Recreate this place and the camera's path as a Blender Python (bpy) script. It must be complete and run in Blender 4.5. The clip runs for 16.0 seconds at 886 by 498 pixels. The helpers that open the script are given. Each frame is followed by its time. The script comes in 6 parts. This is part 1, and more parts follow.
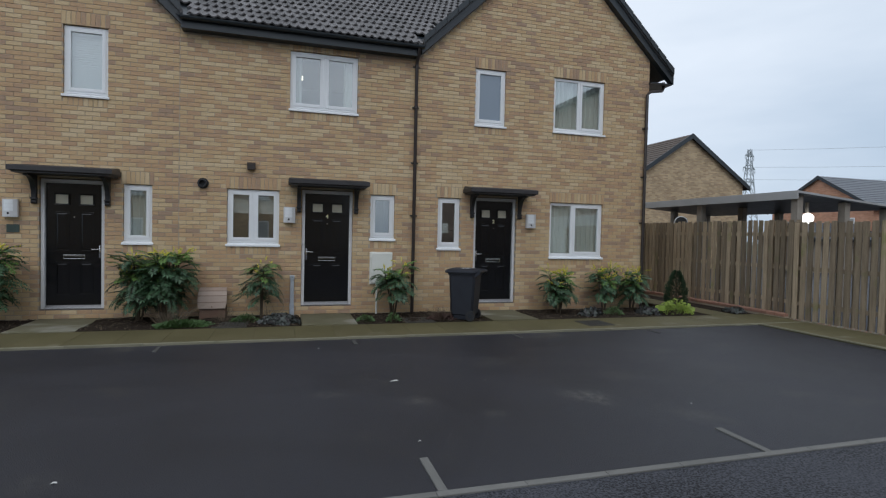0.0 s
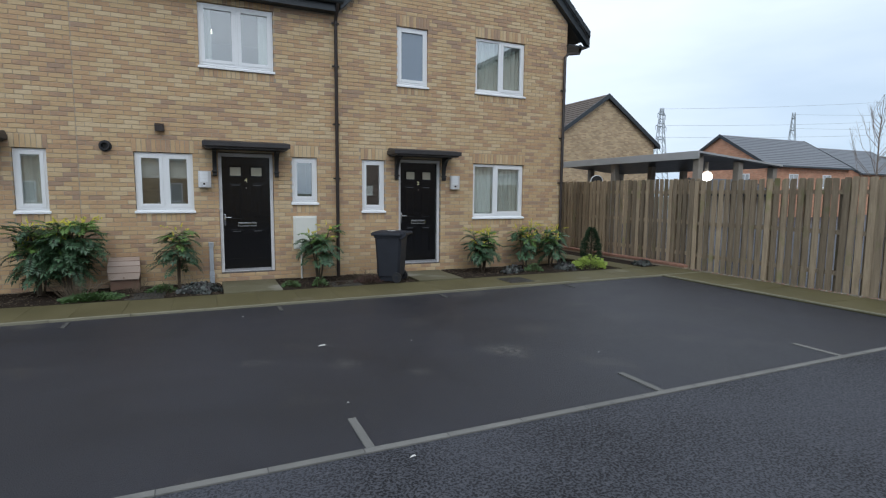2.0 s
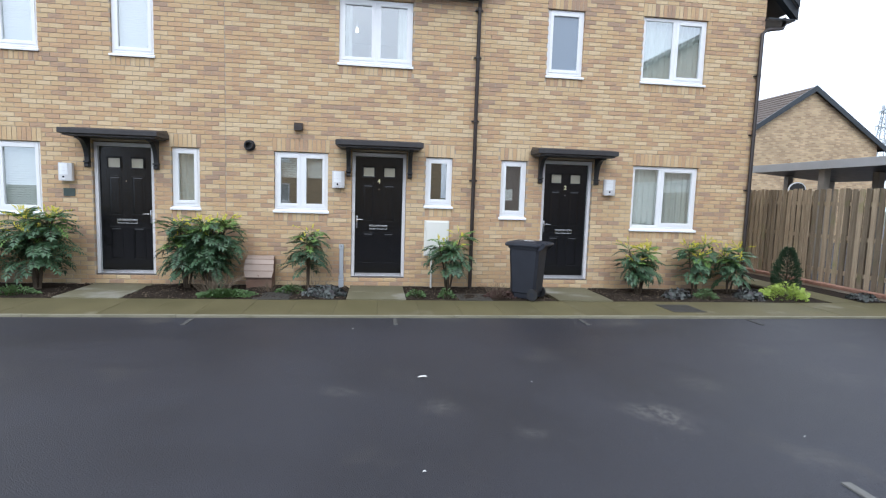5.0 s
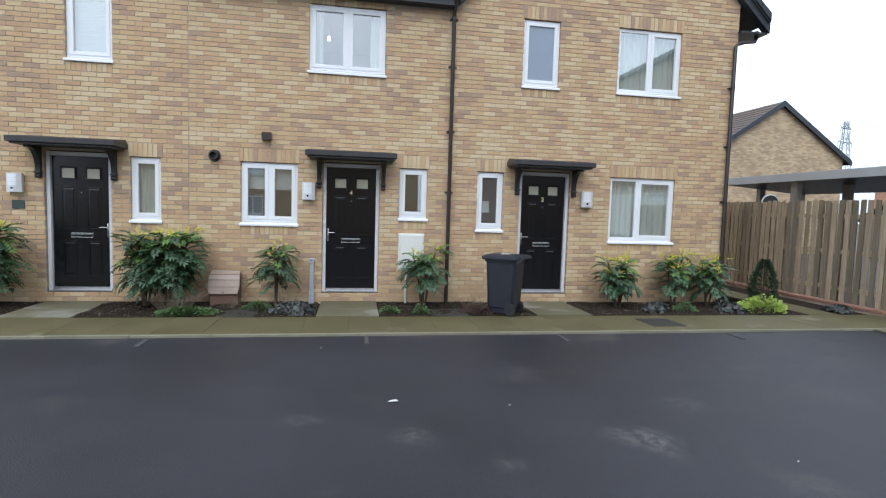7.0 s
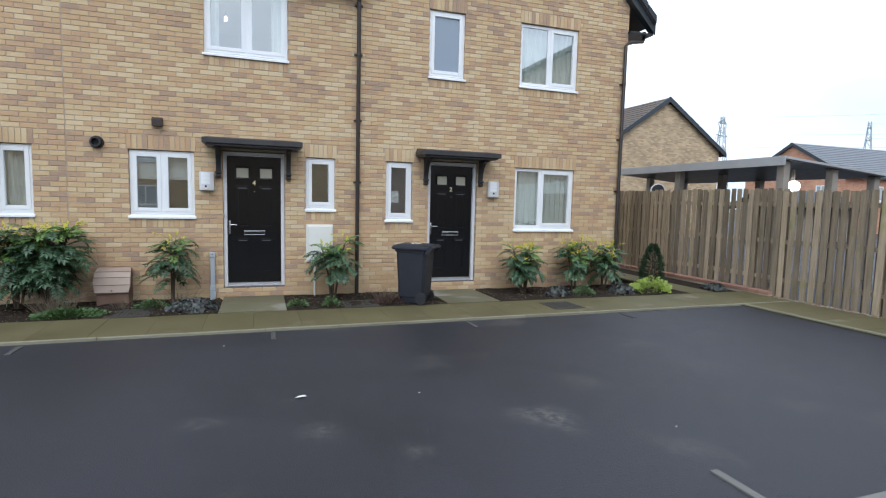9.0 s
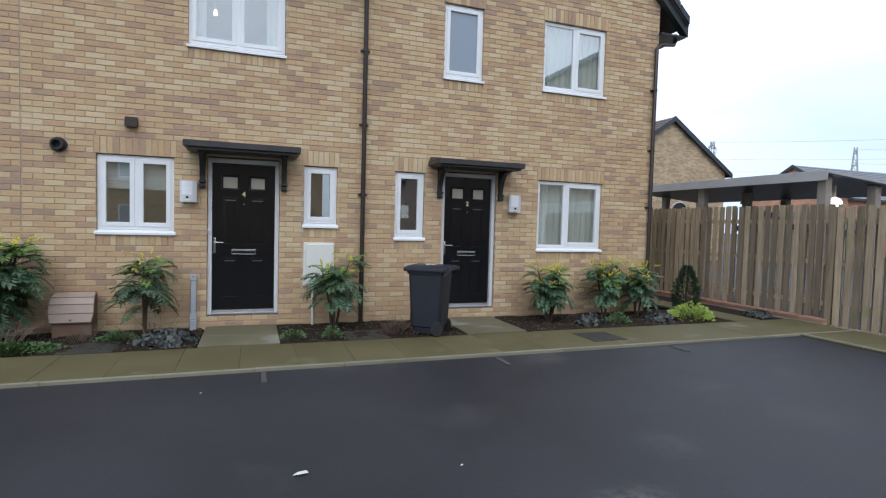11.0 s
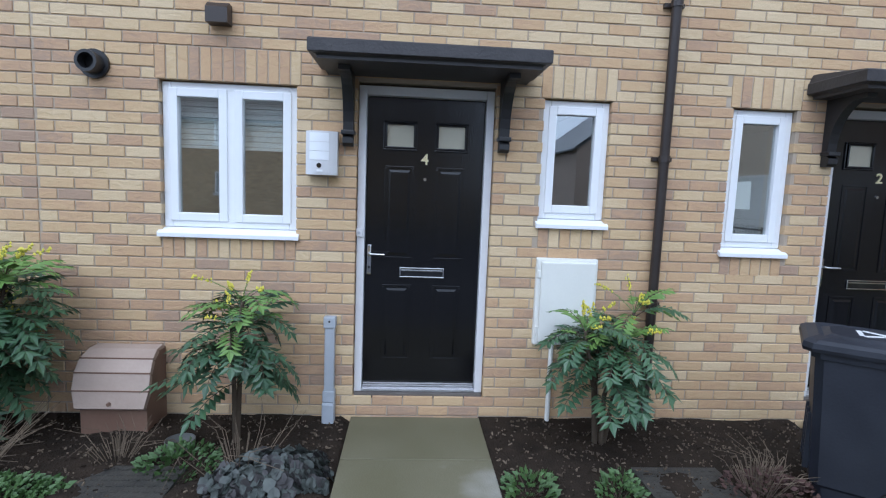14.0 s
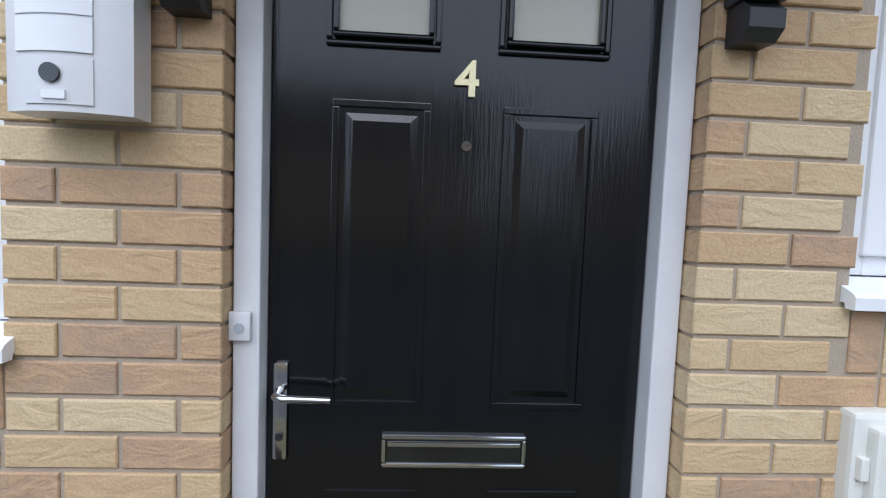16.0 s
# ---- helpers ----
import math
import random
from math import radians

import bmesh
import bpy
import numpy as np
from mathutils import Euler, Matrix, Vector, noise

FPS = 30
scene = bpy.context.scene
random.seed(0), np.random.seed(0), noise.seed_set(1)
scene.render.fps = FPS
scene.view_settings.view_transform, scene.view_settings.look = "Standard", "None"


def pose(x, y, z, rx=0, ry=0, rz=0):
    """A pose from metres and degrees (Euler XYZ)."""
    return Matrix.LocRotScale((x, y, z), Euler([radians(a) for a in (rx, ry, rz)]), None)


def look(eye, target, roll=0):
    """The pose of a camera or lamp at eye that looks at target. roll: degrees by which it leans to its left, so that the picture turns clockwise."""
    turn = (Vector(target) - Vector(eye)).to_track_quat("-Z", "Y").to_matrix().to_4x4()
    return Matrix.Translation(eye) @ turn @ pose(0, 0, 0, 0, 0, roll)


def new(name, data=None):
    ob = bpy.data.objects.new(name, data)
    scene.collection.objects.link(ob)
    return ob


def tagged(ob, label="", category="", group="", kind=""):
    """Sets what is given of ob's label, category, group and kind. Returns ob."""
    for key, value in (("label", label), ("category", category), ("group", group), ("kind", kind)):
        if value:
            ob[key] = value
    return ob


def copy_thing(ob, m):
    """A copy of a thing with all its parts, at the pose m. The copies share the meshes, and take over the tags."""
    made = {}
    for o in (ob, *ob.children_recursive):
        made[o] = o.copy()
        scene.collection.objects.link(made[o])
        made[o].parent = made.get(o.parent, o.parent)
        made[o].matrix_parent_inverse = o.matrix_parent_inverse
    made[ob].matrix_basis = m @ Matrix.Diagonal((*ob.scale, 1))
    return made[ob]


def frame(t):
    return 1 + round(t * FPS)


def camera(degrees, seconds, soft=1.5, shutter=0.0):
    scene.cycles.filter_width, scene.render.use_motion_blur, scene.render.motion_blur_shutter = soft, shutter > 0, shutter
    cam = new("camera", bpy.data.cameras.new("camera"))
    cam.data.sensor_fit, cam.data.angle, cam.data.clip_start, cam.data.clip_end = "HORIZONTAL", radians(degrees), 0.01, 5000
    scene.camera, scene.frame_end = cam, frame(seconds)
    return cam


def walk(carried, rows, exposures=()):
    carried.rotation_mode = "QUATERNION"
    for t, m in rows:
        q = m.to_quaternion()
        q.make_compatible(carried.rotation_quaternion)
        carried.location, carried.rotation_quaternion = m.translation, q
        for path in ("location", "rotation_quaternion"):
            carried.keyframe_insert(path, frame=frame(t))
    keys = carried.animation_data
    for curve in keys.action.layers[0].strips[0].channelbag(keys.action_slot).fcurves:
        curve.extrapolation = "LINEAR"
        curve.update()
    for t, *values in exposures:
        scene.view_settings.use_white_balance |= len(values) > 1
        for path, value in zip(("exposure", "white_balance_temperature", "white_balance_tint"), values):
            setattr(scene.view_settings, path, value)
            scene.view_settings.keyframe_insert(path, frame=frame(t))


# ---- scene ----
cam = camera(80.3, 16.0, 1.2)
PATH = [
    (0, (-0.717, -10.305, 1.611), (-0.152, -8.388, 1.556), 1.3),
    (0.5, (-0.872, -10.555, 1.721), (0.436, -9.047, 1.606), 0.2),
    (1, (-0.939, -10.612, 1.731), (0.372, -9.107, 1.605), 0.3),
    (1.5, (-0.931, -10.518, 1.711), (0.211, -8.883, 1.558), 0.3),
    (2, (-0.709, -10.429, 1.685), (0.11, -8.616, 1.477), 0.5),
    (2.5, (-0.577, -10.384, 1.651), (0.1, -8.526, 1.356), 1.1),
    (3, (-0.457, -10.181, 1.638), (0.12, -8.307, 1.244), 1.3),
    (3.5, (-0.362, -10.012, 1.664), (0.091, -8.114, 1.226), 1.5),
    (4, (-0.231, -9.817, 1.663), (0.107, -7.897, 1.219), 1.4),
    (4.5, (-0.079, -9.621, 1.662), (0.167, -7.657, 1.371), 1.7),
    (5, (-0.034, -9.421, 1.666), (0.219, -7.447, 1.469), 1.8),
    (5.2, (-0.01, -9.332, 1.666), (0.247, -7.356, 1.499), 1.8),
    (7.3, (0.058, -9.135, 1.655), (0.405, -7.171, 1.509), 1.7),
    (7.5, (0.057, -9.146, 1.663), (0.414, -7.185, 1.5), 1.7),
    (8, (0.088, -9.146, 1.647), (0.515, -7.203, 1.442), 1.5),
    (8.5, (0.101, -9.176, 1.654), (0.625, -7.257, 1.447), 1.5),
    (9, (0.106, -9.176, 1.68), (0.759, -7.294, 1.5), 1.4),
    (9.2, (0.106, -9.17, 1.659), (0.782, -7.296, 1.484), 1.4),
    (11.3, (0.121, -7.636, 1.549), (0.804, -5.759, 1.462), 1.6),
    (11.5, (0.079, -7.401, 1.552), (0.765, -5.526, 1.429), 1.8),
    (12, (0.058, -6.673, 1.617), (0.602, -4.754, 1.472), 2.0),
    (12.5, (0.035, -5.978, 1.644), (0.456, -4.03, 1.472), 2.1),
    (13, (-0.025, -5.169, 1.712), (0.326, -3.214, 1.48), 2.3),
    (13.5, (-0.099, -4.474, 1.733), (0.192, -2.508, 1.508), 2.4),
    (14, (-0.104, -3.714, 1.697), (0.028, -1.731, 1.474), 2.2),
    (14.5, (-0.126, -3.021, 1.664), (0.014, -1.043, 1.402), 2.3),
    (15, (-0.099, -2.271, 1.67), (0.032, -0.294, 1.4), 2.1),
    (15.5, (-0.137, -1.63, 1.653), (0.022, 0.347, 1.394), 2.5),
    (16, (-0.112, -1.043, 1.628), (0.01, 0.948, 1.48), 2.2),
]
EXPOSURES = [(0, -0.35, 5950, 10), (1, -0.12, 6050, 11), (2, 0.0, 5900, 9), (3.5, 0.46, 5850, 10), (4, 0.64, 5850, 11), (4.5, 0.79, 5800, 12), (5, 0.84, 5800, 12), (7.5, 0.58, 5800, 10), (9, 0.58, 5800, 10), (11.5, 0.3, 5800, 12), (12.5, 0.38, 5750, 13), (13.5, 0.60, 5420, 13), (14, 0.70, 5230, 12), (15, 0.77, 5300, 10), (16, 0.73, 5650, 13)]
walk(cam, [(t, look(eye, target, roll)) for t, eye, target, roll in PATH], EXPOSURES)

# ---- world and light: overcast winter day ----
world = bpy.data.worlds.new("overcast_sky")
scene.world = world
world.use_nodes = True
wn, wl = world.node_tree.nodes, world.node_tree.links
wn.clear()
w_out, w_bg = wn.new("ShaderNodeOutputWorld"), wn.new("ShaderNodeBackground")
w_sky = wn.new("ShaderNodeTexSky")
w_sky.sky_type, w_sky.sun_disc = "NISHITA", False
w_sky.sun_elevation, w_sky.sun_rotation = radians(40), radians(200)
w_co, w_map = wn.new("ShaderNodeTexCoord"), wn.new("ShaderNodeMapping")
w_map.inputs["Scale"].default_value = (1.2, 1.2, 4.5)
w_noise, w_ramp = wn.new("ShaderNodeTexNoise"), wn.new("ShaderNodeValToRGB")
w_noise.inputs["Scale"].default_value, w_noise.inputs["Detail"].default_value = 1.3, 5
w_sep, w_add = wn.new("ShaderNodeSeparateXYZ"), wn.new("ShaderNodeMath")
w_add.operation = "MULTIPLY_ADD"
w_add.inputs[1].default_value = 1.1
w_ramp.color_ramp.elements[0].position, w_ramp.color_ramp.elements[0].color = 0.40, (5.3, 6.3, 7.3, 1)
w_ramp.color_ramp.elements[1].position, w_ramp.color_ramp.elements[1].color = 0.95, (9.6, 10.0, 10.3, 1)
w_mix = wn.new("ShaderNodeMix")
w_mix.data_type = "RGBA"
w_mix.inputs["Factor"].default_value = 0.93
SKY = 0.115
w_bg.inputs["Strength"].default_value = SKY
wl.new(w_co.outputs["Generated"], w_map.inputs["Vector"])
wl.new(w_map.outputs["Vector"], w_noise.inputs["Vector"])
wl.new(w_co.outputs["Generated"], w_sep.inputs[0])
wl.new(w_sep.outputs["Z"], w_add.inputs[0])
wl.new(w_noise.outputs["Fac"], w_add.inputs[2])
wl.new(w_add.outputs[0], w_ramp.inputs["Fac"])
wl.new(w_sky.outputs[0], w_mix.inputs[6])
wl.new(w_ramp.outputs[0], w_mix.inputs[7])
wl.new(w_mix.outputs[2], w_bg.inputs["Color"])
wl.new(w_bg.outputs[0], w_out.inputs[0])

sun = new("sun", bpy.data.lights.new("sun", "SUN"))
sun.data.energy, sun.data.angle, sun.data.color = 0.7, radians(40), (1.0, 0.95, 0.88)
sun.matrix_world = look((-6, -18, 22), (0, 0, 0))


# ---- materials ----
def mat(name, c1, c2, scale=4.0, rough=0.8, bump=0.15, fine=60.0, metal=0.0, spots=None, stretch=(1, 1, 1), tone=0.0, gloss_var=0.1, spec=0.5, grain=0.0):
    """Two colours over broad noise, a fine grain, optional stains, relief and uneven gloss."""
    m = bpy.data.materials.new(name)
    m.use_nodes = True
    n, l = m.node_tree.nodes, m.node_tree.links
    bsdf = n["Principled BSDF"]
    co, mp, info, vadd = n.new("ShaderNodeTexCoord"), n.new("ShaderNodeMapping"), n.new("ShaderNodeObjectInfo"), n.new("ShaderNodeVectorMath")
    mp.inputs["Scale"].default_value = stretch
    vm = n.new("ShaderNodeMath")
    vm.operation = "MULTIPLY"
    vm.inputs[1].default_value = 37.0
    l.new(info.outputs["Random"], vm.inputs[0])
    l.new(co.outputs["Object"], vadd.inputs[0])
    l.new(vm.outputs[0], vadd.inputs[1])
    l.new(vadd.outputs[0], mp.inputs[0])
    big, small = n.new("ShaderNodeTexNoise"), n.new("ShaderNodeTexNoise")
    big.inputs["Scale"].default_value, big.inputs["Detail"].default_value = scale, 6
    small.inputs["Scale"].default_value, small.inputs["Detail"].default_value = fine, 4
    l.new(mp.outputs[0], big.inputs["Vector"])
    l.new(mp.outputs[0], small.inputs["Vector"])
    f = n.new("ShaderNodeMath")
    f.operation = "MULTIPLY_ADD"
    f.inputs[1].default_value = 0.45
    if grain:
        gr = n.new("ShaderNodeMapRange")
        gr.inputs["From Min"].default_value, gr.inputs["From Max"].default_value = 0.5 - grain, 0.5 + grain
        l.new(small.outputs["Fac"], gr.inputs[0])
        l.new(gr.outputs[0], f.inputs[0])
        f.inputs[1].default_value = 0.75
    else:
        l.new(small.outputs["Fac"], f.inputs[0])
    f2 = n.new("ShaderNodeMapRange")
    f2.inputs["From Min"].default_value, f2.inputs["From Max"].default_value = 0.3, 0.7
    f2.inputs["To Min"].default_value, f2.inputs["To Max"].default_value = 0.0, 0.55
    l.new(big.outputs["Fac"], f2.inputs[0])
    l.new(f2.outputs[0], f.inputs[2])
    mix = n.new("ShaderNodeMix")
    mix.data_type = "RGBA"
    mix.inputs[6].default_value, mix.inputs[7].default_value = (*c1, 1), (*c2, 1)
    l.new(f.outputs[0], mix.inputs["Factor"])
    last = mix.outputs[2]
    if spots:
        colour, at, sc = spots
        sp, cr, mx = n.new("ShaderNodeTexNoise"), n.new("ShaderNodeMapRange"), n.new("ShaderNodeMix")
        mx.data_type = "RGBA"
        sp.inputs["Scale"].default_value, sp.inputs["Detail"].default_value = sc, 5
        cr.inputs["From Min"].default_value, cr.inputs["From Max"].default_value = at, at + 0.16
        l.new(vadd.outputs[0], sp.inputs["Vector"])
        l.new(sp.outputs["Fac"], cr.inputs[0])
        l.new(cr.outputs[0], mx.inputs["Factor"])
        l.new(last, mx.inputs[6])
        mx.inputs[7].default_value = (*colour, 1)
        last = mx.outputs[2]
    if tone:
        hs, mr = n.new("ShaderNodeHueSaturation"), n.new("ShaderNodeMapRange")
        mr.inputs["To Min"].default_value, mr.inputs["To Max"].default_value = 1 - tone, 1 + tone
        l.new(info.outputs["Random"], mr.inputs[0])
        l.new(mr.outputs[0], hs.inputs["Value"])
        l.new(last, hs.inputs["Color"])
        last = hs.outputs[0]
    l.new(last, bsdf.inputs["Base Color"])
    rr = n.new("ShaderNodeMapRange")
    rr.inputs["To Min"].default_value, rr.inputs["To Max"].default_value = max(0.02, rough - gloss_var), min(1, rough + gloss_var)
    l.new(big.outputs["Fac"], rr.inputs[0])
    l.new(rr.outputs[0], bsdf.inputs["Roughness"])
    bsdf.inputs["Metallic"].default_value = metal
    bsdf.inputs["Specular IOR Level"].default_value = spec
    if bump:
        b = n.new("ShaderNodeBump")
        b.inputs["Strength"].default_value, b.inputs["Distance"].default_value = bump, 0.01
        l.new(small.outputs["Fac"], b.inputs["Height"])
        l.new(b.outputs[0], bsdf.inputs["Normal"])
    return m


def brick_mat(name, stops):
    """Clay bricks: each one takes its own tone, with batches, creases and sandy grain."""
    m = bpy.data.materials.new(name)
    m.use_nodes = True
    n, l = m.node_tree.nodes, m.node_tree.links
    bsdf = n["Principled BSDF"]
    geo_co, info, at = n.new("ShaderNodeTexCoord"), n.new("ShaderNodeObjectInfo"), n.new("ShaderNodeAttribute")
    at.attribute_name = "tone"
    add, fr = n.new("ShaderNodeMath"), n.new("ShaderNodeMath")
    add.operation, fr.operation = "ADD", "FRACT"
    l.new(at.outputs["Fac"], add.inputs[0])
    l.new(info.outputs["Random"], add.inputs[1])
    l.new(add.outputs[0], fr.inputs[0])
    pos = n.new("ShaderNodeVectorMath")
    l.new(geo_co.outputs["Object"], pos.inputs[0])
    l.new(info.outputs["Location"], pos.inputs[1])
    batch, grain, crease = n.new("ShaderNodeTexNoise"), n.new("ShaderNodeTexNoise"), n.new("ShaderNodeTexNoise")
    batch.inputs["Scale"].default_value, batch.inputs["Detail"].default_value = 0.9, 2
    grain.inputs["Scale"].default_value, grain.inputs["Detail"].default_value = 160, 3
    crease.inputs["Scale"].default_value, crease.inputs["Detail"].default_value, crease.inputs["Distortion"].default_value = 11, 5, 2.0
    along = n.new("ShaderNodeMapping")
    along.inputs["Scale"].default_value = (0.85, 1.0, 1.9)
    l.new(pos.outputs[0], along.inputs["Vector"])
    for t in (batch, grain):
        l.new(pos.outputs[0], t.inputs["Vector"])
    l.new(along.outputs[0], crease.inputs["Vector"])
    mr, sm, sm2 = n.new("ShaderNodeMapRange"), n.new("ShaderNodeMath"), n.new("ShaderNodeMath")
    mr.inputs["From Min"].default_value, mr.inputs["From Max"].default_value = 0.3, 0.7
    mr.inputs["To Min"].default_value, mr.inputs["To Max"].default_value = -0.22, 0.22
    l.new(batch.outputs["Fac"], mr.inputs[0])
    sm.operation, sm2.operation = "ADD", "MULTIPLY_ADD"
    l.new(fr.outputs[0], sm.inputs[0])
    l.new(mr.outputs[0], sm.inputs[1])
    l.new(crease.outputs["Fac"], sm2.inputs[0])
    sm2.inputs[1].default_value = 0.55
    off = n.new("ShaderNodeMath")
    off.operation = "SUBTRACT"
    off.inputs[1].default_value = 0.25
    l.new(sm.outputs[0], off.inputs[0])
    l.new(off.outputs[0], sm2.inputs[2])
    ramp = n.new("ShaderNodeValToRGB")
    while len(ramp.color_ramp.elements) < len(stops):
        ramp.color_ramp.elements.new(0.5)
    for e, (p, c) in zip(ramp.color_ramp.elements, stops):
        e.position, e.color = p, (*c, 1)
    l.new(sm2.outputs[0], ramp.inputs[0])
    gm, gr = n.new("ShaderNodeHueSaturation"), n.new("ShaderNodeMapRange")
    gr.inputs["To Min"].default_value, gr.inputs["To Max"].default_value = 0.8, 1.2
    l.new(grain.outputs["Fac"], gr.inputs[0])
    l.new(gr.outputs[0], gm.inputs["Value"])
    l.new(ramp.outputs[0], gm.inputs["Color"])
    l.new(gm.outputs[0], bsdf.inputs["Base Color"])
    bsdf.inputs["Roughness"].default_value = 0.9
    bsdf.inputs["Specular IOR Level"].default_value = 0.25
    h, b = n.new("ShaderNodeMath"), n.new("ShaderNodeBump")
    h.operation = "MULTIPLY_ADD"
    h.inputs[1].default_value = 0.25
    l.new(grain.outputs["Fac"], h.inputs[0])
    l.new(crease.outputs["Fac"], h.inputs[2])
    b.inputs["Strength"].default_value, b.inputs["Distance"].default_value = 0.48, 0.012
    l.new(h.outputs[0], b.inputs["Height"])
    l.new(b.outputs[0], bsdf.inputs["Normal"])
    return m


def far_brick(name, c1, c2, joint):
    """Brickwork of walls that stay far off."""
    m = bpy.data.materials.new(name)
    m.use_nodes = True
    n, l = m.node_tree.nodes, m.node_tree.links
    bsdf = n["Principled BSDF"]
    co, sep, add, com, tex = n.new("ShaderNodeTexCoord"), n.new("ShaderNodeSeparateXYZ"), n.new("ShaderNodeMath"), n.new("ShaderNodeCombineXYZ"), n.new("ShaderNodeTexBrick")
    l.new(co.outputs["Object"], sep.inputs[0])
    l.new(sep.outputs["X"], add.inputs[0])
    l.new(sep.outputs["Y"], add.inputs[1])
    l.new(add.outputs[0], com.inputs["X"])
    l.new(sep.outputs["Z"], com.inputs["Y"])
    l.new(com.outputs[0], tex.inputs["Vector"])
    tex.inputs["Scale"].default_value = 1.0
    tex.inputs["Brick Width"].default_value, tex.inputs["Row Height"].default_value, tex.inputs["Mortar Size"].default_value = 0.225, 0.075, 0.006
    tex.inputs["Color1"].default_value, tex.inputs["Color2"].default_value, tex.inputs["Mortar"].default_value = (*c1, 1), (*c2, 1), (*joint, 1)
    big, hs, mr = n.new("ShaderNodeTexNoise"), n.new("ShaderNodeHueSaturation"), n.new("ShaderNodeMapRange")
    big.inputs["Scale"].default_value = 1.3
    l.new(co.outputs["Object"], big.inputs["Vector"])
    mr.inputs["To Min"].default_value, mr.inputs["To Max"].default_value = 0.75, 1.25
    l.new(big.outputs["Fac"], mr.inputs[0])
    l.new(mr.outputs[0], hs.inputs["Value"])
    l.new(tex.outputs["Color"], hs.inputs["Color"])
    l.new(hs.outputs[0], bsdf.inputs["Base Color"])
    bsdf.inputs["Roughness"].default_value = 0.9
    return m


def glass_mat(name, tint=(0.9, 0.93, 0.92), frosted=False):
    m = bpy.data.materials.new(name)
    m.use_nodes = True
    n, l = m.node_tree.nodes, m.node_tree.links
    n.remove(n["Principled BSDF"])
    out = n["Material Output"]
    gl, face, fre, mx = n.new("ShaderNodeBsdfGlossy"), n.new("ShaderNodeLayerWeight"), n.new("ShaderNodeMapRange"), n.new("ShaderNodeMixShader")
    gl.inputs["Roughness"].default_value = 0.01
    face.inputs["Blend"].default_value = 0.25
    fre.inputs["To Min"].default_value, fre.inputs["To Max"].default_value = 0.26, 0.85
    l.new(face.outputs["Facing"], fre.inputs[0])
    if frosted:
        body = n.new("ShaderNodeBsdfDiffuse")
        gl.inputs["Roughness"].default_value = 0.25
        fre.inputs["To Min"].default_value = 0.06
    else:
        body = n.new("ShaderNodeBsdfTransparent")
    body.inputs["Color"].default_value = (*tint, 1)
    l.new(fre.outputs[0], mx.inputs[0])
    l.new(body.outputs[0], mx.inputs[1])
    l.new(gl.outputs[0], mx.inputs[2])
    l.new(mx.outputs[0], out.inputs[0])
    return m


def glow_mat(name, colour, strength):
    m = bpy.data.materials.new(name)
    m.use_nodes = True
    p = m.node_tree.nodes["Principled BSDF"]
    p.inputs["Emission Color"].default_value, p.inputs["Emission Strength"].default_value = (*colour, 1), strength
    return m


BUFF = brick_mat("buff_brick", [(0.0, (0.385, 0.27, 0.19)), (0.18, (0.475, 0.315, 0.195)), (0.4, (0.535, 0.365, 0.21)), (0.72, (0.56, 0.415, 0.24)), (1.0, (0.62, 0.485, 0.305))])
RED = brick_mat("red_brick", [(0.0, (0.23, 0.10, 0.065)), (0.4, (0.32, 0.15, 0.095)), (1.0, (0.42, 0.21, 0.135))])
MORTAR = mat("mortar", (0.365, 0.30, 0.23), (0.465, 0.39, 0.30), 6, 0.95, 0.3, 200)
ORANGE = far_brick("orange_brick_far", (0.46, 0.215, 0.125), (0.62, 0.32, 0.20), (0.5, 0.36, 0.26))
YELLOW_FAR = far_brick("buff_brick_far", (0.34, 0.235, 0.14), (0.56, 0.42, 0.25), (0.44, 0.37, 0.28))
RENDER_W = mat("pale_render", (0.55, 0.55, 0.52), (0.65, 0.64, 0.6), 2, 0.9, 0.2, 90)
UPVC = mat("white_upvc", (0.78, 0.80, 0.82), (0.84, 0.85, 0.86), 3, 0.32, 0.0, 30, gloss_var=0.05)
FRAME_W = mat("door_frame_paint", (0.60, 0.60, 0.62), (0.72, 0.72, 0.73), 5, 0.45, 0.04, 60)
DOOR = mat("black_door_skin", (0.0025, 0.0025, 0.0035), (0.006, 0.006, 0.0075), 3, 0.15, 0.06, 26, stretch=(7, 7, 0.4), gloss_var=0.05, spec=0.5)
BLACKP = mat("black_plastic", (0.012, 0.012, 0.014), (0.03, 0.03, 0.032), 6, 0.42, 0.05, 90)
FASCIA = mat("dark_fascia", (0.012, 0.018, 0.024), (0.03, 0.036, 0.042), 5, 0.4, 0.05, 50)
CANOPY = mat("canopy_roof", (0.02, 0.019, 0.021), (0.05, 0.046, 0.048), 9, 0.5, 0.3, 60)
PIPE = mat("brown_black_pipe", (0.022, 0.016, 0.014), (0.04, 0.03, 0.026), 4, 0.4, 0.05, 50)
CHROME = mat("chrome", (0.5, 0.5, 0.51), (0.62, 0.62, 0.62), 8, 0.09, 0.0, 60, metal=1.0, gloss_var=0.04)
DARKCHROME = mat("darkened_chrome", (0.05, 0.053, 0.056), (0.09, 0.092, 0.095), 8, 0.1, 0.0, 60, metal=0.9, gloss_var=0.04)
BRASS = mat("pale_brass", (0.75, 0.66, 0.36), (0.88, 0.82, 0.55), 9, 0.35, 0.0, 60, metal=0.5)
ALU = mat("aluminium", (0.5, 0.5, 0.52), (0.66, 0.66, 0.68), 12, 0.35, 0.05, 90, metal=0.8)
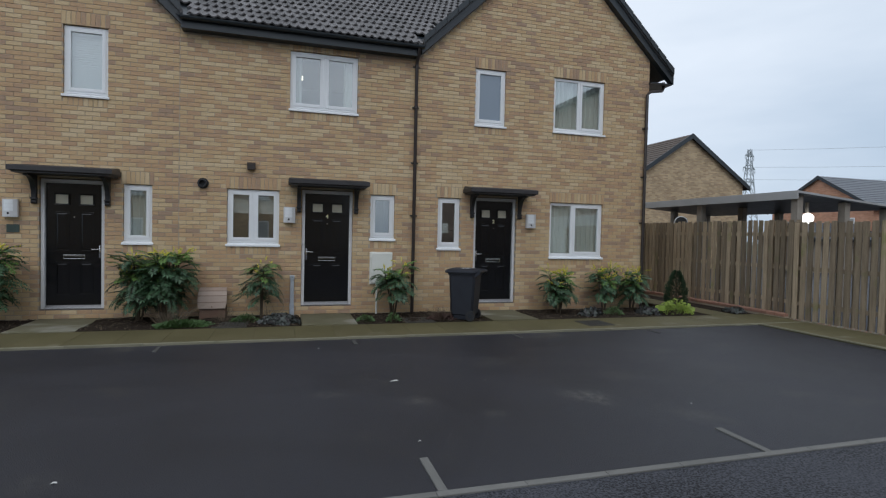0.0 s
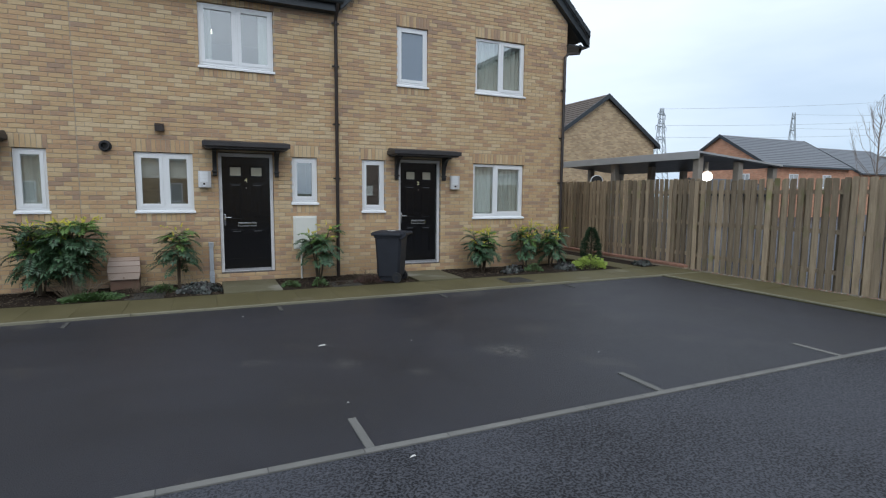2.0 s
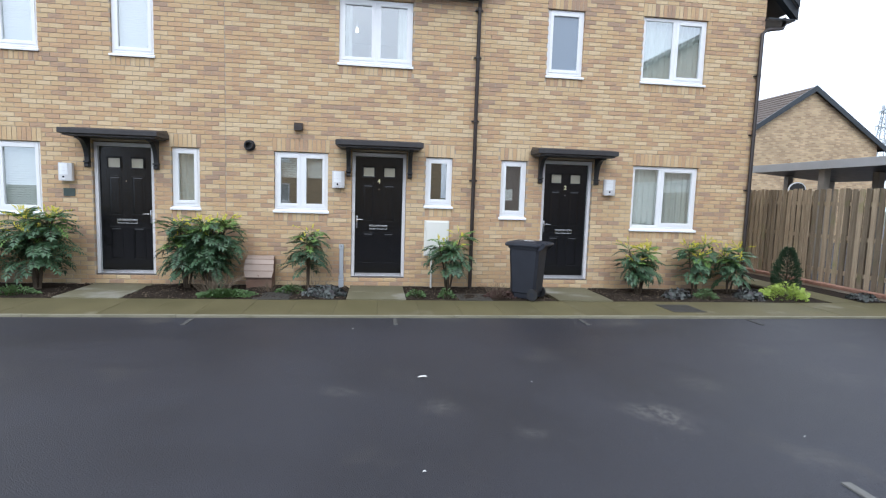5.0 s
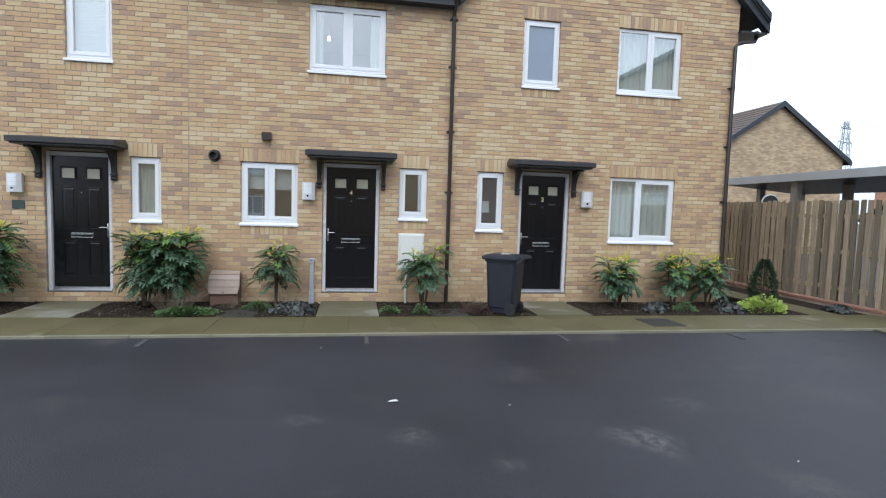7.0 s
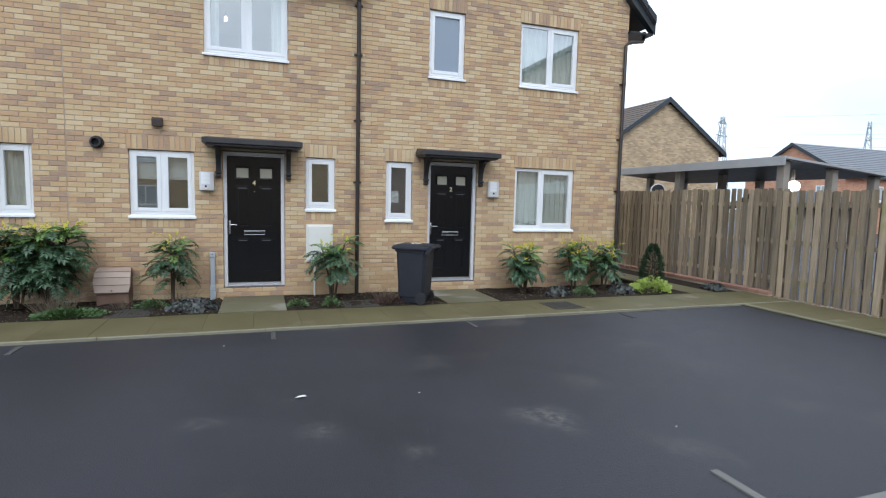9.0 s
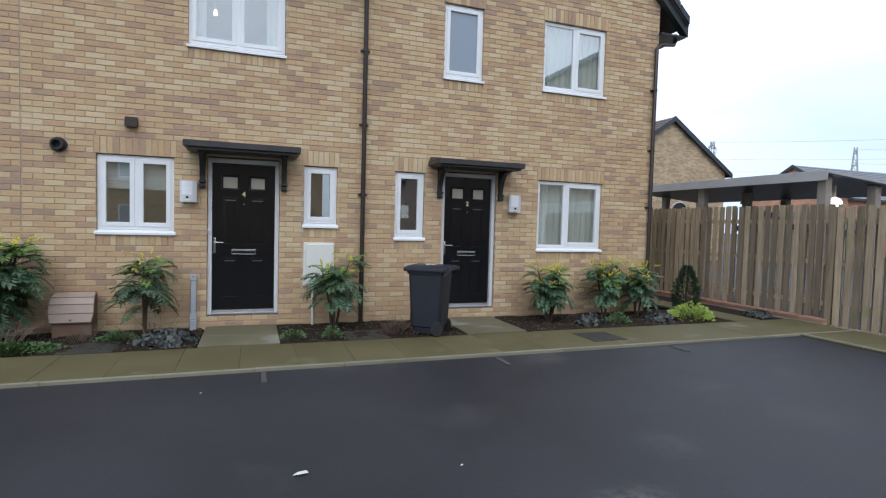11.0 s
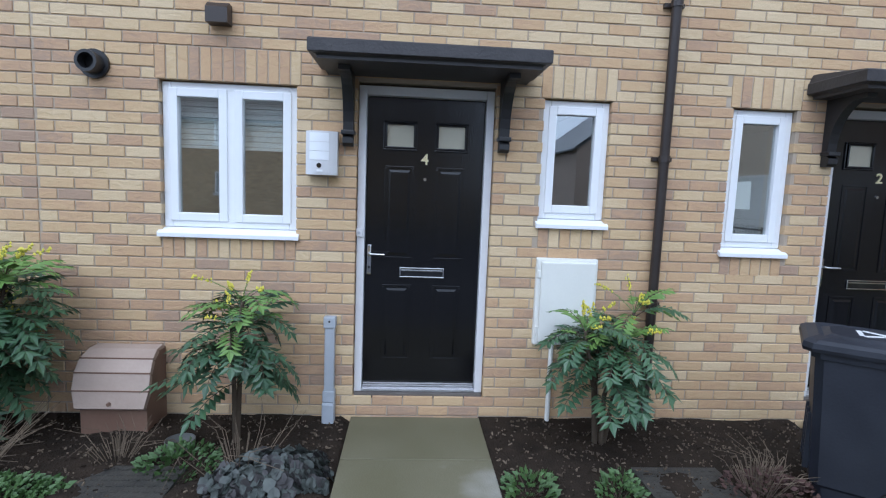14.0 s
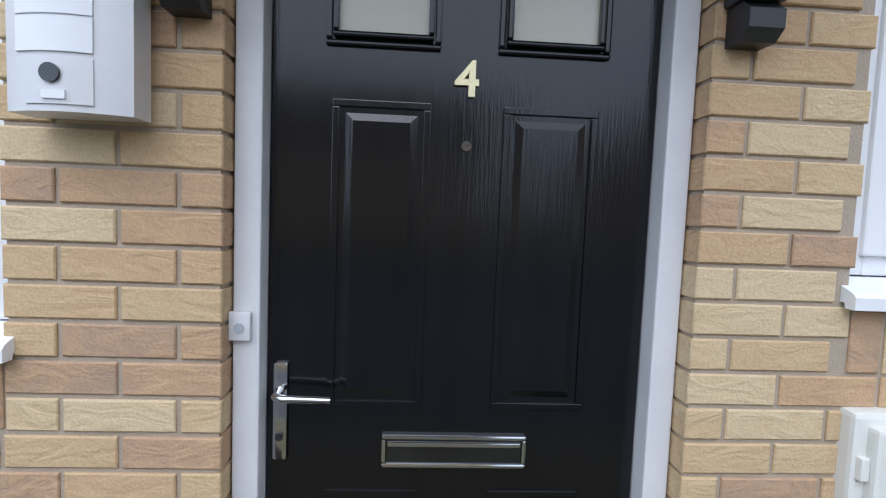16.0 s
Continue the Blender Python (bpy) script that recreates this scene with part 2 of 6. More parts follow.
GLASS = glass_mat("window_glass")
FROST = glass_mat("frosted_glass", (0.22, 0.27, 0.33), True)
# panes of far houses, their white-lit look put into the body colour
PANE_LIT = glass_mat("pale_lit_glass", (0.42, 0.43, 0.42), True)
FROST_D = glass_mat("door_frosted_glass", (0.5, 0.47, 0.36), True)
BLIND = mat("blind_white", (0.76, 0.8, 0.8), (0.84, 0.86, 0.86), 5, 0.7, 0.0)
CURTAIN = mat("pale_curtain", (0.74, 0.78, 0.74), (0.84, 0.87, 0.84), 5, 0.9, 0.1, 200)
ROOM = mat("room_paint", (0.30, 0.30, 0.29), (0.38, 0.38, 0.36), 2, 0.9, 0.0)
TARMAC = mat("parking_tarmac", (0.0095, 0.0102, 0.0145), (0.029, 0.030, 0.039), 0.7, 0.5, 0.7, 110, spots=((0.06, 0.057, 0.054), 0.63, 1.1), gloss_var=0.16, spec=0.4, grain=0.2)
ROADM = mat("coarse_tarmac", (0.001, 0.001, 0.002), (0.068, 0.071, 0.084), 0.8, 0.68, 1.0, 62, spots=((0.085, 0.088, 0.10), 0.53, 42), gloss_var=0.12, spec=0.2, grain=0.055)
LINE = mat("pale_sett", (0.11, 0.11, 0.103), (0.19, 0.186, 0.172), 3, 0.8, 0.3, 90, spots=((0.1, 0.1, 0.095), 0.6, 5), tone=0.12)


def add_stains(m, places):
    """Dried pale puddle marks with ragged edges."""
    n, l = m.node_tree.nodes, m.node_tree.links
    bsdf = n["Principled BSDF"]
    co, ns = n.new("ShaderNodeTexCoord"), n.new("ShaderNodeTexNoise")
    ns.inputs["Scale"].default_value, ns.inputs["Detail"].default_value = 13.0, 8
    ns.inputs["Roughness"].default_value = 0.7
    l.new(co.outputs["Object"], ns.inputs["Vector"])
    rag = n.new("ShaderNodeMapRange")
    rag.inputs["From Min"].default_value, rag.inputs["From Max"].default_value = 0.42, 0.66
    l.new(ns.outputs["Fac"], rag.inputs[0])
    last = bsdf.inputs["Base Color"].links[0].from_socket
    for x, y, r, strength in places:
        d, mr, mu, mx = n.new("ShaderNodeVectorMath"), n.new("ShaderNodeMapRange"), n.new("ShaderNodeMath"), n.new("ShaderNodeMix")
        d.operation, mu.operation, mx.data_type = "DISTANCE", "MULTIPLY", "RGBA"
        d.inputs[1].default_value = (x, y, 0)
        l.new(co.outputs["Object"], d.inputs[0])
        mr.inputs["From Min"].default_value, mr.inputs["From Max"].default_value = r, 0.0
        mr.inputs["To Max"].default_value = strength * 2.4
        l.new(d.outputs["Value"], mr.inputs[0])
        l.new(mr.outputs[0], mu.inputs[0])
        l.new(rag.outputs[0], mu.inputs[1])
        l.new(mu.outputs[0], mx.inputs["Factor"])
        l.new(last, mx.inputs[6])
        mx.inputs[7].default_value = (0.11, 0.105, 0.098, 1)
        last = mx.outputs[2]
    l.new(last, bsdf.inputs["Base Color"])


add_stains(TARMAC, [(2.27, -5.64, 0.27, 0.6), (2.08, -5.55, 0.19, 0.35), (2.3, -5.9, 0.13, 0.3), (0.5, -5.42, 0.2, 0.4), (-0.36, -5.05, 0.15, 0.35), (-0.22, -5.08, 0.1, 0.3), (1.1, -5.9, 0.15, 0.3), (3.0, -5.0, 0.3, 0.25), (-2.2, -6.5, 0.2, 0.2), (2.9, -6.4, 0.22, 0.2), (4.6, -4.9, 0.4, 0.15), (-3.4, -4.6, 0.4, 0.14)])
LINE_OLD = mat("worn_sett", (0.035, 0.035, 0.034), (0.09, 0.088, 0.082), 5, 0.8, 0.3, 90)
SLAB = mat("algae_slab", (0.068, 0.059, 0.02), (0.128, 0.11, 0.048), 1.6, 0.72, 0.3, 110, spots=((0.19, 0.172, 0.115), 0.62, 1.4), tone=0.06)
PATHM = mat("path_slab", (0.10, 0.092, 0.045), (0.175, 0.16, 0.105), 1.6, 0.75, 0.3, 110, spots=((0.26, 0.25, 0.21), 0.55, 1.6), tone=0.06)
KERB = mat("kerb_concrete", (0.17, 0.16, 0.105), (0.26, 0.245, 0.18), 2.5, 0.8, 0.3, 90, spots=((0.13, 0.12, 0.06), 0.6, 2), tone=0.08)
SOIL = mat("dark_soil", (0.010, 0.008, 0.006), (0.042, 0.030, 0.021), 6, 0.95, 1.0, 70, spots=((0.045, 0.033, 0.024), 0.62, 18), spec=0.15)
GRASS = mat("lawn", (0.018, 0.032, 0.010), (0.045, 0.075, 0.02), 3, 0.95, 1.0, 40, spots=((0.05, 0.045, 0.02), 0.58, 2.0), spec=0.1)
FIELD = mat("far_ground", (0.05, 0.07, 0.03), (0.09, 0.09, 0.06), 0.2, 0.9, 0.2, 3)
FENCE = mat("weathered_fence", (0.18, 0.138, 0.092), (0.44, 0.355, 0.245), 3, 0.85, 0.6, 30, stretch=(9, 9, 0.7), spots=((0.23, 0.22, 0.10), 0.58, 2.5), tone=0.42)
LEAF = mat("mahonia_leaf", (0.028, 0.065, 0.036), (0.07, 0.14, 0.058), 9, 0.42, 0.1, 60, tone=0.15)
LEAF_Y = mat("young_leaf", (0.085, 0.17, 0.035), (0.15, 0.25, 0.055), 9, 0.5, 0.1, 60)
LIME = mat("lime_leaf", (0.19, 0.28, 0.03), (0.31, 0.40, 0.06), 9, 0.6, 0.1, 60)
DARKLEAF = mat("dark_purple_leaf", (0.028, 0.034, 0.031), (0.10, 0.112, 0.10), 12, 0.6, 0.1, 60)
DARKLEAF_DEEP = mat("deep_purple_leaf", (0.022, 0.02, 0.021), (0.06, 0.056, 0.054), 12, 0.6, 0.1, 60)
CONIFER = mat("conifer_green", (0.018, 0.045, 0.02), (0.04, 0.085, 0.035), 12, 0.7, 0.2, 60)
FLOWER = mat("yellow_flower", (0.6, 0.52, 0.04), (0.74, 0.66, 0.10), 20, 0.6, 0.0)
STEM = mat("woody_stem", (0.05, 0.035, 0.022), (0.10, 0.075, 0.05), 14, 0.9, 0.5, 70)
DRY = mat("dry_stalk", (0.10, 0.074, 0.05), (0.2, 0.155, 0.105), 9, 0.9, 0.1)
GREYP = mat("grey_pvc", (0.36, 0.39, 0.43), (0.45, 0.48, 0.52), 6, 0.5, 0.05, 50)
BROWNP = mat("brown_meter_box", (0.15, 0.085, 0.06), (0.21, 0.13, 0.09), 4, 0.55, 0.1, 50)
BROWNL = mat("faded_brown_lid", (0.34, 0.26, 0.21), (0.44, 0.35, 0.29), 4, 0.6, 0.1, 50)
BINM = mat("bin_plastic", (0.009, 0.011, 0.018), (0.02, 0.023, 0.033), 5, 0.5, 0.1, 70, spots=((0.05, 0.05, 0.052), 0.68, 7))
METER = mat("cream_meter_box", (0.68, 0.68, 0.63), (0.76, 0.76, 0.71), 4, 0.5, 0.03, 60)
SILVER = mat("silver_plastic", (0.6, 0.6, 0.61), (0.7, 0.7, 0.7), 5, 0.38, 0.0, metal=0.2)
TILE = mat("roof_tile", (0.09, 0.085, 0.085), (0.19, 0.18, 0.18), 4, 0.7, 0.4, 60, tone=0.25)
TILE_FAR = mat("slate_far", (0.09, 0.10, 0.115), (0.16, 0.17, 0.19), 2, 0.5, 0.3, 20)
BROWNROOF = mat("brown_roof_far", (0.07, 0.05, 0.04), (0.13, 0.10, 0.08), 2, 0.8, 0.3, 20)
STEEL = mat("galvanised_steel", (0.45, 0.46, 0.47), (0.6, 0.61, 0.62), 3, 0.5, 0.0, metal=0.4)
# steel grey with the pale blue of distance haze mixed into the colour
PYLON = mat("hazed_pylon_steel", (0.36, 0.39, 0.42), (0.44, 0.47, 0.5), 1, 0.7, 0.0)
DARKIRON = mat("manhole_iron", (0.02, 0.02, 0.019), (0.06, 0.055, 0.045), 9, 0.6, 0.5, 60)
LITTER = mat("litter_white", (0.5, 0.5, 0.48), (0.7, 0.7, 0.68), 20, 0.7, 0.1)


# ---- mesh helpers ----
class Mesh:
    """Gathers vertices and faces, with a material for each face."""

    def __init__(self):
        self.v, self.f, self.mi, self.tone, self.mats = [], [], [], [], []

    def slot(self, m):
        if m not in self.mats:
            self.mats.append(m)
        return self.mats.index(m)

    def add(self, verts, faces, m, tone=0.0):
        o, s = len(self.v), self.slot(m)
        self.v += [tuple(p) for p in verts]
        for f in faces:
            self.f.append(tuple(i + o for i in f))
            self.mi.append(s)
            self.tone.append(tone)

    def box(self, x0, x1, y0, y1, z0, z1, m, bev=0.0, tone=0.0, mx=None):
        if bev:
            b = bmesh.new()
            bmesh.ops.create_cube(b, size=1)
            for p in b.verts:
                p.co = ((x0 + x1) / 2 + p.co.x * (x1 - x0), (y0 + y1) / 2 + p.co.y * (y1 - y0), (z0 + z1) / 2 + p.co.z * (z1 - z0))
            bmesh.ops.bevel(b, geom=b.edges[:], offset=bev, segments=2, affect="EDGES", profile=0.6)
            b.verts.index_update()
            vs, fs = [p.co.copy() for p in b.verts], [[q.index for q in f.verts] for f in b.faces]
            b.free()
        else:
            vs = [Vector(p) for p in ((x0, y0, z0), (x1, y0, z0), (x1, y1, z0), (x0, y1, z0), (x0, y0, z1), (x1, y0, z1), (x1, y1, z1), (x0, y1, z1))]
            fs = [(0, 3, 2, 1), (4, 5, 6, 7), (0, 1, 5, 4), (1, 2, 6, 5), (2, 3, 7, 6), (3, 0, 4, 7)]
        if mx is not None:
            vs = [mx @ p for p in vs]
        self.add(vs, fs, m, tone)

    def tube(self, pts, r, m, sides=8, r2=None):
        """A round bar through the points, which may taper to r2."""
        pts = [Vector(p) for p in pts]
        r2 = r if r2 is None else r2
        rings = []
        for i, p in enumerate(pts):
            d = (pts[min(i + 1, len(pts) - 1)] - pts[max(i - 1, 0)]).normalized()
            a = d.orthogonal().normalized() if abs(d.z) < 0.99 else Vector((1, 0, 0))
            a = (a - d * a.dot(d)).normalized()
            c = d.cross(a)
            k = r + (r2 - r) * i / max(1, len(pts) - 1)
            rings.append([p + k * (math.cos(t) * a + math.sin(t) * c) for t in [2 * math.pi * s / sides for s in range(sides)]])
        # line each ring up with the one before
        for i in range(1, len(rings)):
            best = min(range(sides), key=lambda s: (rings[i][s] - pts[i] - rings[i - 1][0] + pts[i - 1]).length)
            rings[i] = rings[i][best:] + rings[i][:best]
        vs = [q for ring in rings for q in ring]
        fs = [(i * sides + s, i * sides + (s + 1) % sides, (i + 1) * sides + (s + 1) % sides, (i + 1) * sides + s) for i in range(len(rings) - 1) for s in range(sides)]
        fs += [tuple(reversed(range(sides))), tuple(range((len(rings) - 1) * sides, len(rings) * sides))]
        self.add(vs, fs, m)

    def prism(self, outline, axis, a, b, m, tone=0.0):
        """A 2D outline drawn out along an axis from a to b."""
        def put(p, t):
            return {"x": (t, p[0], p[1]), "y": (p[0], t, p[1]), "z": (p[0], p[1], t)}[axis]
        k = len(outline)
        vs = [put(p, a) for p in outline] + [put(p, b) for p in outline]
        fs = [tuple(range(k)), tuple(reversed(range(k, 2 * k)))] + [((i + 1) % k, i, i + k, (i + 1) % k + k) for i in range(k)]
        self.add(vs, fs, m, tone)

    def data(self, name, smooth=False):
        d = bpy.data.meshes.new(name)
        d.from_pydata(self.v, [], self.f)
        for m in self.mats:
            d.materials.append(m)
        d.polygons.foreach_set("material_index", self.mi)
        if any(self.tone):
            d.attributes.new("tone", "FLOAT", "FACE").data.foreach_set("value", self.tone)
        b = bmesh.new()
        b.from_mesh(d)
        bmesh.ops.recalc_face_normals(b, faces=b.faces[:])
        b.to_mesh(d)
        b.free()
        if smooth:
            d.polygons.foreach_set("use_smooth", [True] * len(d.polygons))
            d.set_sharp_from_angle(angle=radians(40))
        d.update()
        return d

    def ob(self, name, parent=None, smooth=False):
        o = new(name, self.data(name, smooth))
        o.parent = parent
        return o


def anchor(name, x=0, y=0, z=0):
    o = new(name)
    o.location = (x, y, z)
    return o


def grid_sheet(x0, x1, y0, y1, nx, ny, height, m):
    b = Mesh()
    vs = [(x0 + (x1 - x0) * i / nx, y0 + (y1 - y0) * j / ny) for j in range(ny + 1) for i in range(nx + 1)]
    b.add([(x, y, height(x, y)) for x, y in vs], [(j * (nx + 1) + i, j * (nx + 1) + i + 1, (j + 1) * (nx + 1) + i + 1, (j + 1) * (nx + 1) + i) for j in range(ny) for i in range(nx)], m)
    return b


# ---- plan ----
WALL_L, CORNER = -9.2, 7.15
BED_Y, KERB_Y, LINE_Y = -1.265, -2.35, -7.235
COURSE, BASE = 0.075, 0.035
GABLES = (4.73, -5.51)          # ridge lines of the two gables
PITCH, APEX = 0.98, 8.34
# name, x0, x1, sill, head, mullion (share of the width, 0: none), filling
WINDOWS = [
    ("window_1", -1.795, -0.89, 1.31, 2.36, 0.5, "half_blind"),
    ("window_2", 0.82, 1.30, 1.455, 2.36, 0, "clear"),
    ("window_3", 2.195, 2.67, 1.29, 2.36, 0, "clear"),
    ("window_4", 4.725, 6.03, 1.135, 2.36, 0.43, "curtain"),
    ("window_5", -0.725, 0.53, 3.86, 4.985, 0.5, "side_curtains"),
    ("window_6", 2.95, 3.62, 3.86, 5.06, 0, "frosted"),
    ("window_7", 4.75, 6.00, 3.86, 5.06, 0.5, "curtain"),
    ("window_8", -3.47, -3.02, 1.31, 2.36, 0, "curtain"),
    ("window_9", -4.37, -3.71, 3.785, 4.985, 0, "blind"),
    ("window_10", -6.83, -5.49, 1.16, 2.36, 0.5, "blind"),
    ("window_11", -6.70, -5.46, 3.785, 4.985, 0.5, "blind"),
]
DOORS = [("door_1", 0.0, "4", -1), ("door_2", 3.455, "2", -1), ("door_3", -4.23, "", 1)]      # last: side of the handle
DOOR_W, DOOR_Z0, DOOR_Z1 = 0.478, 0.17, 2.41
openings = [(x0, x1, z0, z1) for _, x0, x1, z0, z1, _, _ in WINDOWS] + [(x - DOOR_W, x + DOOR_W, DOOR_Z0, DOOR_Z1) for _, x, _, _ in DOORS]


# ---- ground ----
def roll(x, y):
    return 0.012 * noise.noise((x * 0.35, y * 0.35, 0))


ground = grid_sheet(-900, 900, -900, 900, 6, 6, lambda x, y: -0.08, FIELD).ob("ground")
tagged(ground, "far grassy ground reaching the horizon", "ground", kind="structure")
parking = grid_sheet(-14, 8.02, LINE_Y, KERB_Y + 0.02, 90, 26, lambda x, y: roll(x, y) * 0.6, TARMAC).ob("parking_tarmac", smooth=True)
tagged(parking, "smooth dark damp tarmac of the parking bays", "parking", kind="structure")
road = grid_sheet(-40, 9.42, -17.0, LINE_Y, 60, 12, lambda x, y: 0.0, ROADM).ob("road")
tagged(road, "coarse dark grey tarmac access road", "road", kind="structure")
lawn = grid_sheet(9.46, 15.2, -17, -7.45, 30, 40, lambda x, y: 0.04 + 0.03 * noise.noise((x, y, 2)), GRASS).ob("lawn")
tagged(lawn, "mown green lawn behind the railings", "lawn", kind="structure")
yard = grid_sheet(9.4, 60, -7.4, 40, 10, 10, lambda x, y: 0.0, TARMAC).ob("yard")
tagged(yard, "grey paved yard behind the fence", "yard", kind="structure")
soil = grid_sheet(WALL_L, 7.9, BED_Y + 0.005, 0.03, 170, 14, lambda x, y: 0.03 + (0.045 * noise.noise((x * 2.3, y * 2.3, 5)) + 0.03 * noise.noise((x * 11, y * 11, 1))) * min(1.0, (y - BED_Y) / 0.2, max(0.0, 0.05 - y) / 0.2) - (0.07 if min(abs(x - p) for p in (-0.015, 3.42, -4.235)) < 0.46 else 0.0), SOIL).ob("planting_bed", smooth=True)
tagged(soil, "dark damp soil of the planting bed under the wall", "soil", kind="structure")


# ---- house: front wall ----
def solid_wall(name, x0, x1, z0, z1, y0, y1, holes, m):
    """A wall with thickness and through openings."""
    b = Mesh()
    xs = sorted({x0, x1, *[h[0] for h in holes], *[h[1] for h in holes]})
    zs = sorted({z0, z1, *[h[2] for h in holes], *[h[3] for h in holes]})
    def full(i, j):
        if not (0 <= i < len(xs) - 1 and 0 <= j < len(zs) - 1):
            return False
        cx, cz = (xs[i] + xs[i + 1]) / 2, (zs[j] + zs[j + 1]) / 2
        return not any(h[0] < cx < h[1] and h[2] < cz < h[3] for h in holes)
    for i in range(len(xs) - 1):
        for j in range(len(zs) - 1):
            if not full(i, j):
                continue
            a, c, d, e = xs[i], xs[i + 1], zs[j], zs[j + 1]
            b.add([(a, y0, d), (c, y0, d), (c, y0, e), (a, y0, e)], [(0, 1, 2, 3)], m)
            b.add([(a, y1, d), (c, y1, d), (c, y1, e), (a, y1, e)], [(3, 2, 1, 0)], m)
            for ok, quad in ((full(i - 1, j), [(a, y0, d), (a, y0, e), (a, y1, e), (a, y1, d)]), (full(i + 1, j), [(c, y0, d), (c, y1, d), (c, y1, e), (c, y0, e)]),
                             (full(i, j - 1), [(a, y0, d), (a, y1, d), (c, y1, d), (c, y0, d)]), (full(i, j + 1), [(a, y0, e), (c, y0, e), (c, y1, e), (a, y1, e)])):
                if not ok:
                    b.add(quad, [(0, 1, 2, 3)], m)
    return b


G = 0.006
wb = solid_wall("wall_front", WALL_L, CORNER - G, -0.1, 5.11, 0.007, 0.3, [(a - G, b + G, c - G, d + G) for a, b, c, d in openings], MORTAR)
for gx in GABLES:
    top = APEX - 0.27
    half_r = min((top - 5.11) / PITCH, (CORNER - G) - gx) if gx > 0 else (top - 5.11) / PITCH
    half_l = min((top - 5.11) / PITCH, gx - WALL_L)
    line = [(gx - half_l, 5.11), (gx + half_r, 5.11)]
    if half_r < (top - 5.11) / PITCH:
        line.append((gx + half_r, top - PITCH * half_r))
    line.append((gx, top))
    if half_l < (top - 5.11) / PITCH:
        line.append((gx - half_l, top - PITCH * half_l))
    wb.prism(line, "y", 0.007, 0.3, MORTAR)
wall_front = wb.ob("wall_front")
tagged(wall_front, "buff yellow brick house front with pale mortar", "wall", kind="structure")
sb = Mesh()
sb.box(CORNER - 0.3, CORNER, 0.3, 9.0, -0.1, 5.6, YELLOW_FAR)
sb.box(WALL_L, CORNER, 9.0, 9.3, -0.1, 5.11, YELLOW_FAR)
sb.box(WALL_L - 0.3, WALL_L, 0.0, 9.3, -0.1, 5.6, YELLOW_FAR)
wall_side = sb.ob("wall_side")
tagged(wall_side, "buff brick side and rear walls", "wall", kind="structure")
ib = Mesh()
ib.box(WALL_L, CORNER - 0.3, 3.2, 3.3, 0.0, 5.1, ROOM)
ib.box(WALL_L, CORNER - 0.3, 0.3, 3.2, 0.02, 0.1, ROOM)
for x in (-7.6, -5.1, -2.6, 1.68, 4.2):
    ib.box(x - 0.05, x + 0.05, 0.3, 3.2, 0.1, 5.1, ROOM)
wall_inner = ib.ob("wall_inner")
tagged(wall_inner, "dim painted partition walls inside the houses", "wall", kind="structure")
cb = Mesh()
cb.box(WALL_L, CORNER - 0.3, 0.3, 3.2, 2.55, 2.7, ROOM)
cb.box(WALL_L, CORNER - 0.3, 0.3, 9.0, 5.11, 5.15, ROOM)
tagged(cb.ob("ceiling"), "plain painted ceilings inside the houses", "ceiling", kind="structure")


